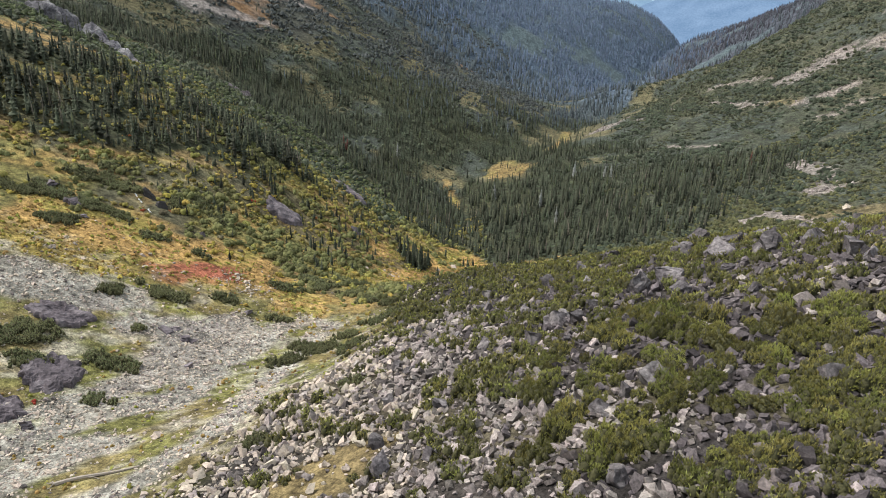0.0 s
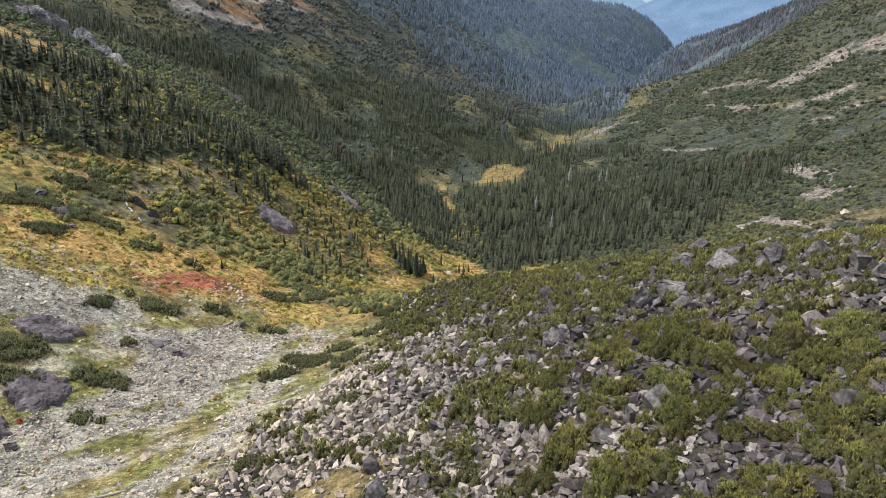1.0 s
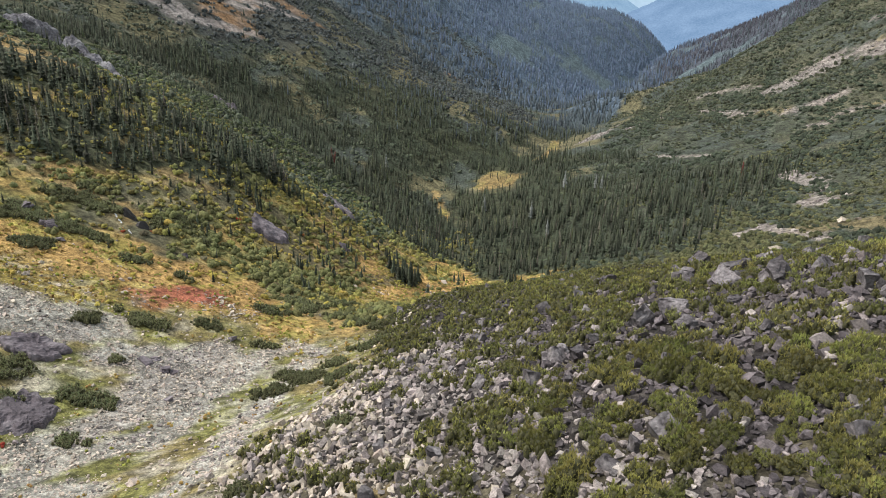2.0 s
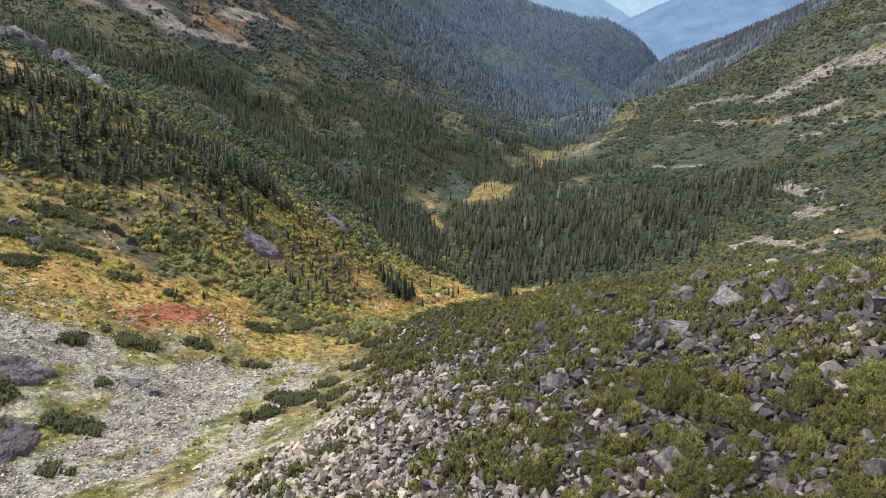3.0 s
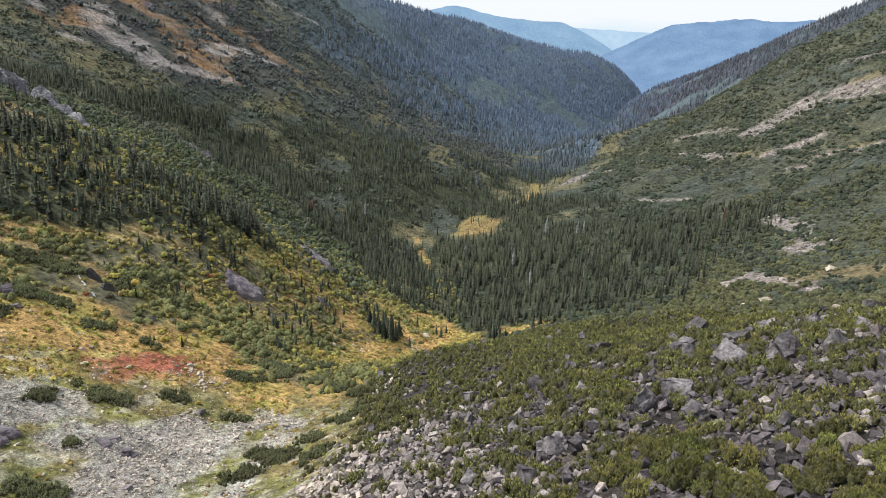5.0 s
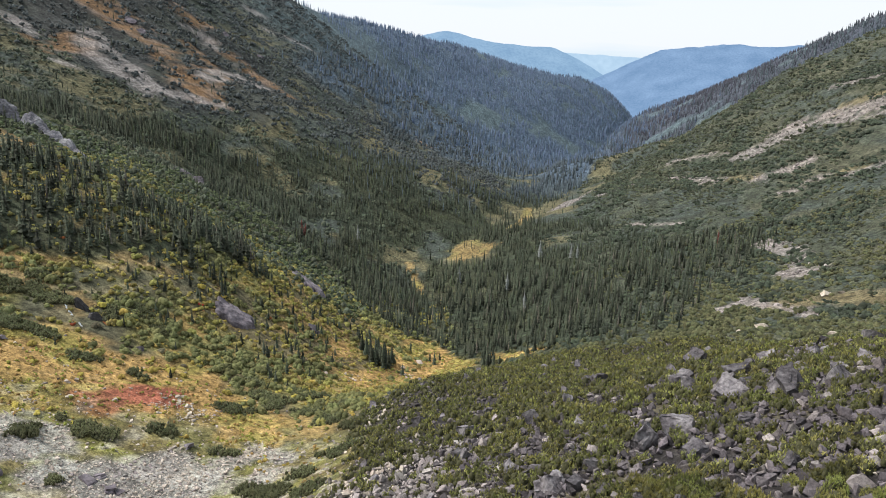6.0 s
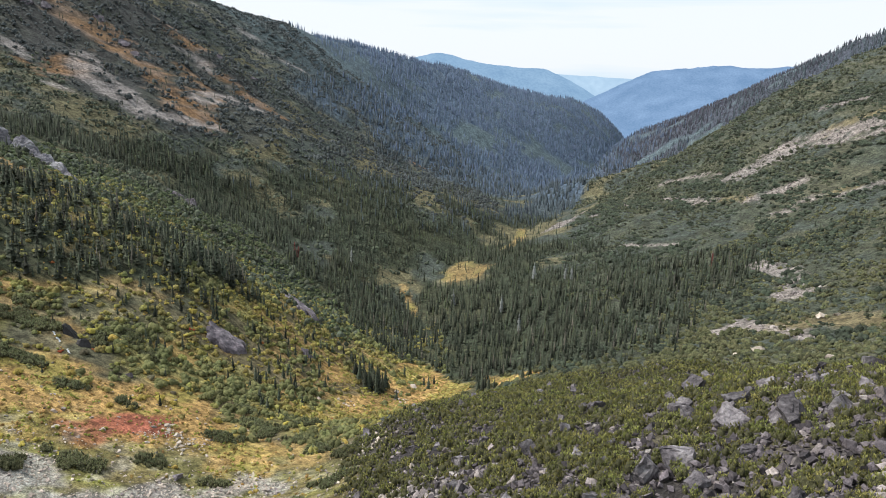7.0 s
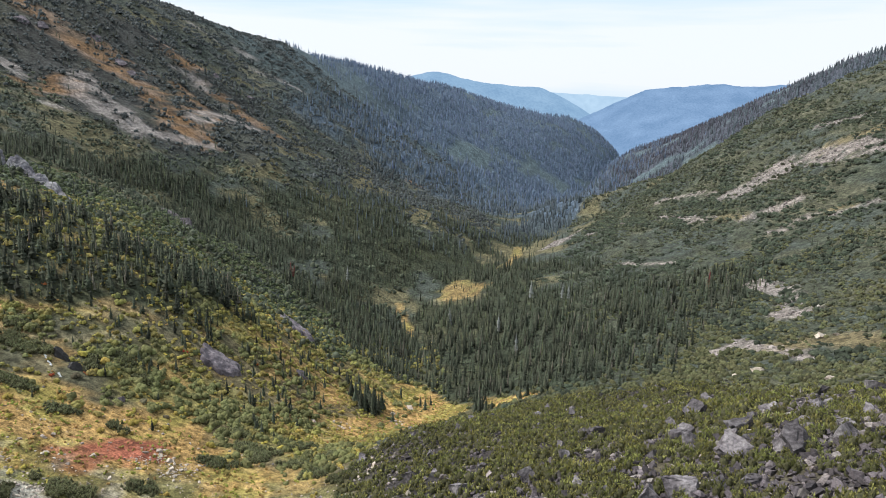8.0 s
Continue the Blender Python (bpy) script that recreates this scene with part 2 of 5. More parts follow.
def bare(x, y):
    """Patches of tan gravel on the opposite slope."""
    m = union(stroke(x, y, [(197, 370), (193, 337), (180, 305)], 8, 0.9, 7, 91), stroke(x, y, [(132, 280), (148, 289), (147, 272), (150, 247)], 4.5, 0.8, 5, 92), stroke(x, y, [(328, 602), (346, 571), (345, 535), (361, 513), (380, 490)], 13, 0.6, 8, 93), stroke(x, y, [(350, 540), (368, 522), (390, 500)], 19, 0.6, 8, 175),
              stroke(x, y, [(260, 503), (272, 495), (287, 491)], 8, 0.8, 7, 94), stroke(x, y, [(258, 454), (276, 458)], 6.5, 0.8, 6, 95), stroke(x, y, [(235, 600), (243, 570), (249, 545)], 6.5, 0.8, 7, 97),
              stroke(x, y, [(194, 658), (221, 643)], 7, 0.9, 9, 190), stroke(x, y, [(263, 674), (276, 648), (289, 623)], 4.5, 0.9, 7, 191), stroke(x, y, [(155, 654), (178, 690), (200, 719)], 3, 0.9, 8, 192), stroke(x, y, [(170, 506), (180, 486), (191, 466)], 3.5, 0.9, 7, 193), stroke(x, y, [(390, 640), (420, 600)], 4, 0.9, 8, 194))
    return m * ramp(fbm(x, y, 7, 195), 0.30, 0.42)


def dry_grass(x, y):
    """Ochre and yellow grass beside the gravel."""
    return union(stroke(x, y, [(352, 567), (368, 564), (384, 549)], 14, 0.9, 9, 196), stroke(x, y, [(253, 534), (261, 507)], 5, 0.8, 6, 197), stroke(x, y, [(150, 268), (166, 264), (168, 242)], 9, 1.1, 7, 199), stroke(x, y, [(285, 452), (292, 440)], 4, 0.8, 5, 200))


def rocky(x, y):
    """Grey block fields on the opposite slope."""
    return union(stroke(x, y, [(291, 586), (311, 590), (320, 578)], 15, 0.6, 9, 98), stroke(x, y, [(197, 367), (192, 345)], 6, 0.8, 7, 90), stroke(x, y, [(150, 655), (175, 690)], 10, 0.9, 12, 179), stroke(x, y, [(280, 440), (300, 430)], 4, 0.9, 6, 180))


def ledges(x, y):
    """Thin bands of dry grass and gravel along the opposite slope."""
    d = x - low_line(y)
    return ramp(d, 60, 100) * ramp(y, 225, 260) * (1 - ramp(y, 640, 760)) * ramp(fbm(x * 1.1 - y * 0.25, y * 0.22 + x * 0.2, 13, 89), 0.60, 0.66)


def talus(x, y):
    """Where the spur's blocks lie open."""
    left = (1 - ramp(x - 0.12 * (y - 60) + (fbm(x, y, 12, 401) - 0.5) * 22, 4, 22)) * (1 - 0.7 * ramp(y, 135, 160))
    return spur(x, y) * np.clip(left + ramp(fbm(x, y, 9, 402), 0.46, 0.58) * 0.5 + 0.65, 0, 1) * (1 - 0.85 * blob(x, y, -13, 76, 8, 6, 30, 0.5, 5, 109))


# The colours for far ground hold haze as a blue tint.
COLOURS = dict(shrub=(0.056, 0.066, 0.054), olive=(0.14, 0.122, 0.06), ochre=(0.335, 0.215, 0.08), straw=(0.36, 0.30, 0.17), fan=(0.29, 0.26, 0.24), moss=(0.215, 0.205, 0.05),
               rock=(0.22, 0.198, 0.18), pale=(0.40, 0.38, 0.335), needles=(0.04, 0.048, 0.028), rust=(0.20, 0.118, 0.058),
               red=(0.26, 0.075, 0.055), dry=(0.20, 0.155, 0.075), dull_grass=(0.058, 0.063, 0.04), tan=(0.235, 0.205, 0.185), slate=(0.05, 0.049, 0.047), haze_green=(0.085, 0.115, 0.125), haze_wood=(0.058, 0.062, 0.075), haze_floor=(0.085, 0.117, 0.16), rubble=(0.075, 0.067, 0.068), shaded_peat=(0.026, 0.022, 0.021))


def soil(x, y):
    """Colour of the ground at arrays x, y."""
    col = np.empty((len(x), 3))
    col[:] = COLOURS["shrub"]

    def lay(mask, name, full=1.0):
        col[:] += (np.array(COLOURS[name]) - col) * (mask * full)[:, None]

    d = x - low_line(y)
    n1, n2, n3 = fbm(x, y, 30, 101), fbm(x, y, 9, 102), fbm(x, y, 3.5, 103, 3)
    lay(ramp(n1, 0.48, 0.62), "olive", 0.7)
    # Up the valley the ground takes on painted haze.
    lay(ramp(y, 900, 1300), "haze_green")
    left = ramp(-d, -16, 0) * ramp(y, 170, 195) * (1 - ramp(y, 330, 360))
    lay(left * ramp(n2, 0.46, 0.6), "ochre", 0.5)
    lay(left, "olive", 0.45)
    lay(left * ramp(d, -75, -50), "dry", 0.45)
    lay(left * ramp(n1, 0.5, 0.6), "moss", 0.4)
    lay(left * ramp(n2, 0.5, 0.58), "ochre", 0.55)
    lay(terraces(x, y), "straw", 0.3)
    lay(meadow(x, y), "ochre")
    lay(meadow(x, y) * ramp(n2, 0.5, 0.62), "moss", 0.7)
    lay(meadow(x, y) * ramp(n3, 0.6, 0.7), "straw", 0.12)
    lay(stroke(x, y, [(-76, 182), (-71, 189), (-64, 196)], 7, 0.7, 4, 104), "red", 0.85)
    lay(forest(x, y), "needles", 0.85)
    lay(forest(x, y) * ramp(y, 700, 1000), "haze_floor", 0.9)
    lay(forest(x, y) * ramp(y, 950, 1150) * ramp(d, 20, 80), "haze_wood", 0.9)
    f = face(x, y)
    lay(f, "slate", 0.8)
    lay(f * ramp(n1, 0.52, 0.62), "shrub", 0.5)
    lay(rust_band(x, y), "rust", 0.85)
    lay(rust_band(x, y) * ramp(n2, 0.5, 0.6), "tan", 0.35)
    lay(grey_fan(x, y), "fan", 0.7)
    right = ramp(d, 60, 90) * (1 - ramp(y, 700, 1000))
    lay(right, "shrub", 0.5)
    lay(right * ramp(n2, 0.46, 0.6), "dull_grass", 0.5)
    lay(ledges(x, y), "dull_grass", 0.6)
    lay(dry_grass(x, y), "dry", 0.55)
    lay(bare(x, y), "tan", 0.85)
    lay(rocky(x, y), "rock", 0.85)
    lay(meadow(x, y) * ramp(y, 440, 500), "olive", 0.55)
    s = spur(x, y)
    # Dark soil, coloured darker still for shade between blocks and pines.
    lay(s, "shaded_peat", 0.9)
    lay(s * ramp(n2, 0.58, 0.66), "olive", 0.5)
    lay(talus(x, y), "rubble", 0.3)
    lay(blob(x, y, -14, 76, 9, 7, 30, 0.5, 5, 109), "dry", 0.8)
    lay(scree(x, y), "pale", 0.6)
    lay(scree(x, y) * ramp(n2, 0.5, 0.58), "rock", 0.6)
    b = bed(x, y)
    near_left = ramp(22 - d, 0, 8) * (1 - ramp(y, 165, 190)) * (1 - scree(x, y)) * (1 - b)
    lay(near_left, "moss", 0.6)
    lay(near_left * ramp(n2, 0.48, 0.6), "dry", 0.7)
    lay(near_left * ramp(n3, 0.56, 0.66), "pale", 0.5)
    lay(b, "pale", 0.65)
    col *= (0.78 + 0.44 * n3)[:, None]
    return col


# ---- materials ----
def material(name, colour=None, attribute=None, rough=0.9, grain=1.0, contrast=0.5, bump=0.3, vary=0.0, detail=4.0, tint=None, thin=0.0):
    """A rough natural surface. colour: base colour, or attribute: the colour attribute that gives it. grain: size of its pattern in metres.
    vary: how far single pieces differ. tint: a second colour in patches."""
    m = bpy.data.materials.new(name)
    m.use_nodes = True
    nodes, links = m.node_tree.nodes, m.node_tree.links
    bsdf = nodes["Principled BSDF"]
    bsdf.inputs["Roughness"].default_value = rough
    bsdf.inputs["Specular IOR Level"].default_value = 0.25
    geo = nodes.new("ShaderNodeNewGeometry")

    def noise_at(scale, det):
        n = nodes.new("ShaderNodeTexNoise")
        n.inputs["Scale"].default_value, n.inputs["Detail"].default_value, n.inputs["Roughness"].default_value = scale, det, 0.65
        links.new(geo.outputs["Position"], n.inputs["Vector"])
        return n.outputs["Fac"]

    def math_node(op, a, b):
        n = nodes.new("ShaderNodeMath")
        n.operation = op
        for k, v in enumerate((a, b)):
            if isinstance(v, (int, float)):
                n.inputs[k].default_value = v
            else:
                links.new(v, n.inputs[k])
        return n.outputs[0]

    if attribute:
        a = nodes.new("ShaderNodeAttribute")
        a.attribute_name = attribute
        base = a.outputs["Color"]
    else:
        rgb = nodes.new("ShaderNodeRGB")
        rgb.outputs[0].default_value = (*colour, 1)
        base = rgb.outputs[0]
    fine, coarse = noise_at(1 / grain, detail), noise_at(0.17 / grain, 3.0)
    if tint:
        mix = nodes.new("ShaderNodeMix")
        mix.data_type = "RGBA"
        r = nodes.new("ShaderNodeMapRange")
        r.inputs["From Min"].default_value, r.inputs["From Max"].default_value = 0.48, 0.62
        links.new(coarse, r.inputs["Value"])
        links.new(r.outputs[0], mix.inputs["Factor"])
        links.new(base, mix.inputs["A"])
        mix.inputs["B"].default_value = (*tint, 1)
        base = mix.outputs["Result"]
    gain = math_node("ADD", math_node("MULTIPLY", math_node("ADD", fine, math_node("MULTIPLY", coarse, 0.6)), contrast * 1.6), 1 - contrast * 1.28)
    if vary:
        info, piece = nodes.new("ShaderNodeObjectInfo"), nodes.new("ShaderNodeAttribute")
        piece.attribute_name = "piece"
        both = math_node("FRACT", math_node("ADD", info.outputs["Random"], piece.outputs["Fac"]), 0.0)
        gain = math_node("MULTIPLY", gain, math_node("ADD", math_node("MULTIPLY", both, vary * 2), 1 - vary))
        hue = nodes.new("ShaderNodeHueSaturation")
        links.new(math_node("ADD", math_node("MULTIPLY", math_node("FRACT", math_node("MULTIPLY", both, 7.31), 0.0), vary * 0.09), 0.5 - vary * 0.035), hue.inputs["Hue"])
        links.new(base, hue.inputs["Color"])
        base = hue.outputs["Color"]
    vm = nodes.new("ShaderNodeVectorMath")
    vm.operation = "SCALE"
    links.new(base, vm.inputs[0])
    links.new(gain, vm.inputs["Scale"])
    links.new(vm.outputs[0], bsdf.inputs["Base Color"])
    if bump:
        b = nodes.new("ShaderNodeBump")
        b.inputs["Strength"].default_value, b.inputs["Distance"].default_value = bump, grain * 0.5
        links.new(fine, b.inputs["Height"])
        links.new(b.outputs["Normal"], bsdf.inputs["Normal"])
    if thin:
        t = nodes.new("ShaderNodeBsdfTranslucent")
        links.new(vm.outputs[0], t.inputs["Color"])
        mix = nodes.new("ShaderNodeMixShader")
        mix.inputs["Fac"].default_value = thin
        links.new(bsdf.outputs[0], mix.inputs[1])
        links.new(t.outputs[0], mix.inputs[2])
        links.new(mix.outputs[0], nodes["Material Output"].inputs["Surface"])
    return m


def ground_material(name):
    """Gravel, heath and grass: the colour attribute, broken up at three scales."""
    m = bpy.data.materials.new(name)
    m.use_nodes = True
    nodes, links = m.node_tree.nodes, m.node_tree.links
    bsdf = nodes["Principled BSDF"]
    bsdf.inputs["Roughness"].default_value, bsdf.inputs["Specular IOR Level"].default_value = 0.95, 0.15
    geo, a = nodes.new("ShaderNodeNewGeometry"), nodes.new("ShaderNodeAttribute")
    a.attribute_name = "soil"
    gain = None
    for scale, lo, hi, dark, light in ((2.4, 0.38, 0.62, 0.6, 1.36), (0.5, 0.38, 0.62, 0.5, 1.42), (0.11, 0.38, 0.62, 0.72, 1.26)):
        n, r = nodes.new("ShaderNodeTexNoise"), nodes.new("ShaderNodeMapRange")
        n.inputs["Scale"].default_value, n.inputs["Detail"].default_value, n.inputs["Roughness"].default_value = scale, 4.0, 0.65
        r.inputs["From Min"].default_value, r.inputs["From Max"].default_value, r.inputs["To Min"].default_value, r.inputs["To Max"].default_value = lo, hi, dark, light
        links.new(geo.outputs["Position"], n.inputs["Vector"])
        links.new(n.outputs["Fac"], r.inputs["Value"])
        if gain is None:
            gain, relief = r.outputs[0], n.outputs["Fac"]
        else:
            mul = nodes.new("ShaderNodeMath")
            mul.operation = "MULTIPLY"
            links.new(gain, mul.inputs[0])
            links.new(r.outputs[0], mul.inputs[1])
            gain = mul.outputs[0]
    vm, bump = nodes.new("ShaderNodeVectorMath"), nodes.new("ShaderNodeBump")
    vm.operation = "SCALE"
    links.new(a.outputs["Color"], vm.inputs[0])
    links.new(gain, vm.inputs["Scale"])
    links.new(vm.outputs[0], bsdf.inputs["Base Color"])
    bump.inputs["Strength"].default_value, bump.inputs["Distance"].default_value = 0.8, 0.5
    links.new(relief, bump.inputs["Height"])
    links.new(bump.outputs["Normal"], bsdf.inputs["Normal"])
    return m


M_GROUND = ground_material("ground_cover")
M_STONE = material("grey_stone", (0.218, 0.19, 0.18), grain=0.3, contrast=1.6, bump=0.6, vary=0.6, detail=6.0)
# Dark stone whose colour also deepens the shaded gaps among the pines.
M_DARK_STONE = material("shade_dark_stone", (0.09, 0.078, 0.082), grain=0.3, contrast=1.6, bump=0.6, vary=0.6, detail=6.0)
M_PALE = material("pale_stone", (0.375, 0.32, 0.268), grain=0.3, contrast=1.1, bump=0.4, vary=0.35, detail=6.0)
M_CLIFF = material("dark_rock", (0.12, 0.103, 0.115), grain=0.8, contrast=1.6, bump=0.7, vary=0.2, detail=8.0, tint=(0.158, 0.14, 0.15))
M_PINE = material("dwarf_pine_needles", (0.228, 0.222, 0.07), grain=0.5, contrast=0.9, bump=0, vary=0.5, thin=0.06)
# Colour of the pines' cores: inner twigs, darkened for shade between the needles.
M_TWIG_SHADE = material("inner_twigs_and_shade", (0.056, 0.055, 0.025), grain=0.3, contrast=1.4, bump=1.0)
M_SHRUB = material("shrub_leaves", (0.208, 0.184, 0.058), grain=0.5, contrast=1.3, bump=1.0, vary=0.45, thin=0.1)
M_DARK_SHRUB = material("dark_shrub_leaves", (0.128, 0.13, 0.05), grain=0.5, contrast=1.2, bump=1.0, vary=0.35)
M_SHELF_SHRUB = material("fresh_green_leaves", (0.08, 0.096, 0.045), grain=0.8, contrast=1.2, bump=1.0, vary=0.4, thin=0.1)
M_GOLD = material("yellow_leaves", (0.33, 0.255, 0.06), grain=0.5, contrast=1.1, bump=0.8, vary=0.35, thin=0.1)
M_FIR = material("fir_needles", (0.046, 0.053, 0.034), grain=1.0, contrast=0.6, bump=0, vary=0.6)
# Farther firs are bluer: aerial haze put into the needle colour.
M_FIR_FAR = material("haze_blue_fir_needles", (0.083, 0.115, 0.165), grain=3.0, contrast=0.4, bump=0, vary=0.28)
M_FIR_HAZE = material("hazed_upland_fir_needles", (0.06, 0.076, 0.084), grain=2.0, contrast=0.4, bump=0, vary=0.4)
M_LIGHT_SHRUB = material("yellow_green_leaves", (0.235, 0.2, 0.055), grain=0.5, contrast=1.2, bump=1.0, vary=0.4, thin=0.1)
M_OLIVE_HEATH = material("olive_heath_leaves", (0.088, 0.09, 0.042), grain=0.7, contrast=1.3, bump=1.0, vary=0.45, thin=0.1)
# Dark slate green, lightened and blued to carry haze over the flank.
M_FACE_SCRUB = material("hazed_dark_scrub_leaves", (0.061, 0.069, 0.067), grain=1.2, contrast=1.1, bump=0.8, vary=0.4)
M_HEATH = material("heath_leaves", (0.07, 0.076, 0.046), grain=1.0, contrast=1.2, bump=1.0, vary=0.45, thin=0.1)
M_DARK_HEATH = material("dark_heath_leaves", (0.043, 0.053, 0.034), grain=1.0, contrast=1.2, bump=1.0, vary=0.4)
M_FIR_LIGHT = material("young_fir_needles", (0.07, 0.082, 0.04), grain=1.0, contrast=0.5, bump=0, vary=0.4)
M_SCRUB = material("upland_scrub_leaves", (0.079, 0.09, 0.06), grain=1.0, contrast=1.2, bump=1.0, vary=0.45, thin=0.1)
M_BARK = material("fir_bark", (0.12, 0.095, 0.075), grain=0.2, contrast=0.5, bump=0.2)
# Grey-brown twigs, with the blue of distant haze mixed into the colour.
M_BURNT = material("hazed_grey_brown_fir_twigs", (0.054, 0.056, 0.07), grain=3.0, contrast=0.4, bump=0, vary=0.4)
M_PALE_CLIFF = material("pale_cliff_rock", (0.16, 0.152, 0.168), grain=1.0, contrast=1.8, bump=1.0, vary=0.2, detail=8.0, tint=(0.25, 0.24, 0.245))
M_BOULDER = material("lichened_boulder", (0.1, 0.09, 0.095), grain=0.5, contrast=1.9, bump=1.0, vary=0.35, detail=9.0, tint=(0.16, 0.148, 0.15))
M_SNAG = material("grey_brown_dying_needles", (0.10, 0.092, 0.072), grain=0.6, contrast=0.6, bump=0, vary=0.35)
M_RUST = material("rusty_needles", (0.11, 0.036, 0.028), grain=0.6, contrast=0.4, bump=0, vary=0.2)
M_DEAD = material("bleached_twigs", (0.17, 0.18, 0.17), grain=0.4, contrast=0.4, bump=0, vary=0.2)


# ---- mesh helpers ----
def mesh_of(name, verts, tris, materials, slots=None, piece=None, colour=None, flat=False):
    me = bpy.data.meshes.new(name)
    me.vertices.add(len(verts))
    me.vertices.foreach_set("co", np.ascontiguousarray(verts, dtype=np.float32).ravel())
    me.loops.add(tris.size)
    me.loops.foreach_set("vertex_index", np.ascontiguousarray(tris, dtype=np.int32).ravel())
    me.polygons.add(len(tris))
    me.polygons.foreach_set("loop_start", np.arange(0, tris.size, tris.shape[1], dtype=np.int32))
    for m in materials:
        me.materials.append(m)
    if slots is not None:
        me.polygons.foreach_set("material_index", np.ascontiguousarray(slots, dtype=np.int32))
    if piece is not None:
        me.attributes.new("piece", "FLOAT", "POINT").data.foreach_set("value", np.ascontiguousarray(piece, dtype=np.float32))
    if colour is not None:
        rgba = np.ones((len(verts), 4), np.float32)
        rgba[:, :3] = colour
        me.attributes.new("soil", "FLOAT_COLOR", "POINT").data.foreach_set("color", rgba.ravel())
    me.update(calc_edges=True)
    me.validate()
    if flat:
        me.shade_flat()
    return me


def strewn(name, templates, places, turns, sizes, materials, label, category, tilt=0.0, kind="stuff", flat=False, rng=None):
    """One mesh of many small pieces. templates: (verts, tris, slots); sizes: one number or three for each piece."""
    n = len(places)
    rng = rng or np.random.default_rng(5)
    pick = rng.integers(0, len(templates), n)
    sizes = np.asarray(sizes, float)
    if sizes.ndim == 1:
        sizes = np.repeat(sizes[:, None], 3, 1)
    vs, ts, ss, ps, base = [], [], [], [], 0
    for k, (v, t, s) in enumerate(templates):
        who = np.where(pick == k)[0]
        if not len(who):
            continue
        c, si = np.cos(turns[who]), np.sin(turns[who])
        p = v[None] * sizes[who][:, None]
        if tilt:
            a = rng.normal(0, tilt, (len(who), 2))
            p = p + np.stack([p[:, :, 2] * a[:, :1], p[:, :, 2] * a[:, 1:], -p[:, :, 0] * a[:, :1] - p[:, :, 1] * a[:, 1:]], 2)
        q = np.stack([p[:, :, 0] * c[:, None] - p[:, :, 1] * si[:, None], p[:, :, 0] * si[:, None] + p[:, :, 1] * c[:, None], p[:, :, 2]], 2) + places[who][:, None]
        vs.append(q.reshape(-1, 3))
        ts.append((t[None] + (base + np.arange(len(who)) * len(v))[:, None, None]).reshape(-1, 3))
        ss.append(np.tile(s, len(who)))
        ps.append(np.repeat(rng.random(len(who)), len(v)))
        base += len(who) * len(v)
    ob = new(name, mesh_of(name, np.concatenate(vs), np.concatenate(ts), materials, np.concatenate(ss), np.concatenate(ps), flat=flat))
    return tagged(ob, label, category, kind=kind)


def sown(rng, n, x0, x1, y0, y1, density):
    """Random places on the ground, kept where density (0 to 1) allows."""
    x, y = rng.uniform(x0, x1, n), rng.uniform(y0, y1, n)
    keep = rng.random(n) < density(x, y)
    x, y = x[keep], y[keep]
    return np.stack([x, y, height(x, y)], 1)


# ---- ground ----
def steps(*runs):
    """Stations from runs of (end, step), from the first number on."""
    out = [runs[0]]
    for end, step in runs[1:]:
        k = max(1, round((end - out[-1]) / step))
        out += list(np.linspace(out[-1], end, k + 1)[1:])
    return np.array(out)


gy = steps(-600, (0, 40), (40, 4), (200, 1.7), (420, 2.8), (700, 5), (1300, 10), (2600, 26), (4900, 160))
gd = steps(-3500, (-1000, 150), (-420, 20), (-120, 5), (170, 1.9), (420, 5), (1000, 20), (3600, 160))
gx = low_line(gy)[:, None] + gd[None]
gyy = np.repeat(gy[:, None], len(gd), 1)
gz = height(gx.ravel(), gyy.ravel())
gv = np.stack([gx.ravel(), gyy.ravel(), gz], 1)
rows_n, cols_n = len(gy), len(gd)
gi = (np.arange(rows_n - 1)[:, None] * cols_n + np.arange(cols_n - 1)[None]).ravel()
gq = np.stack([gi, gi + 1, gi + cols_n + 1, gi + cols_n], 1)
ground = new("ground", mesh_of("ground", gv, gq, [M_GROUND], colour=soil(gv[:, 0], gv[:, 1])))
ground.data.polygons.foreach_set("use_smooth", np.ones(len(gq), bool))
tagged(ground, "valley floor and slopes of gravel, ochre grass and low green heath", "ground", kind="structure")


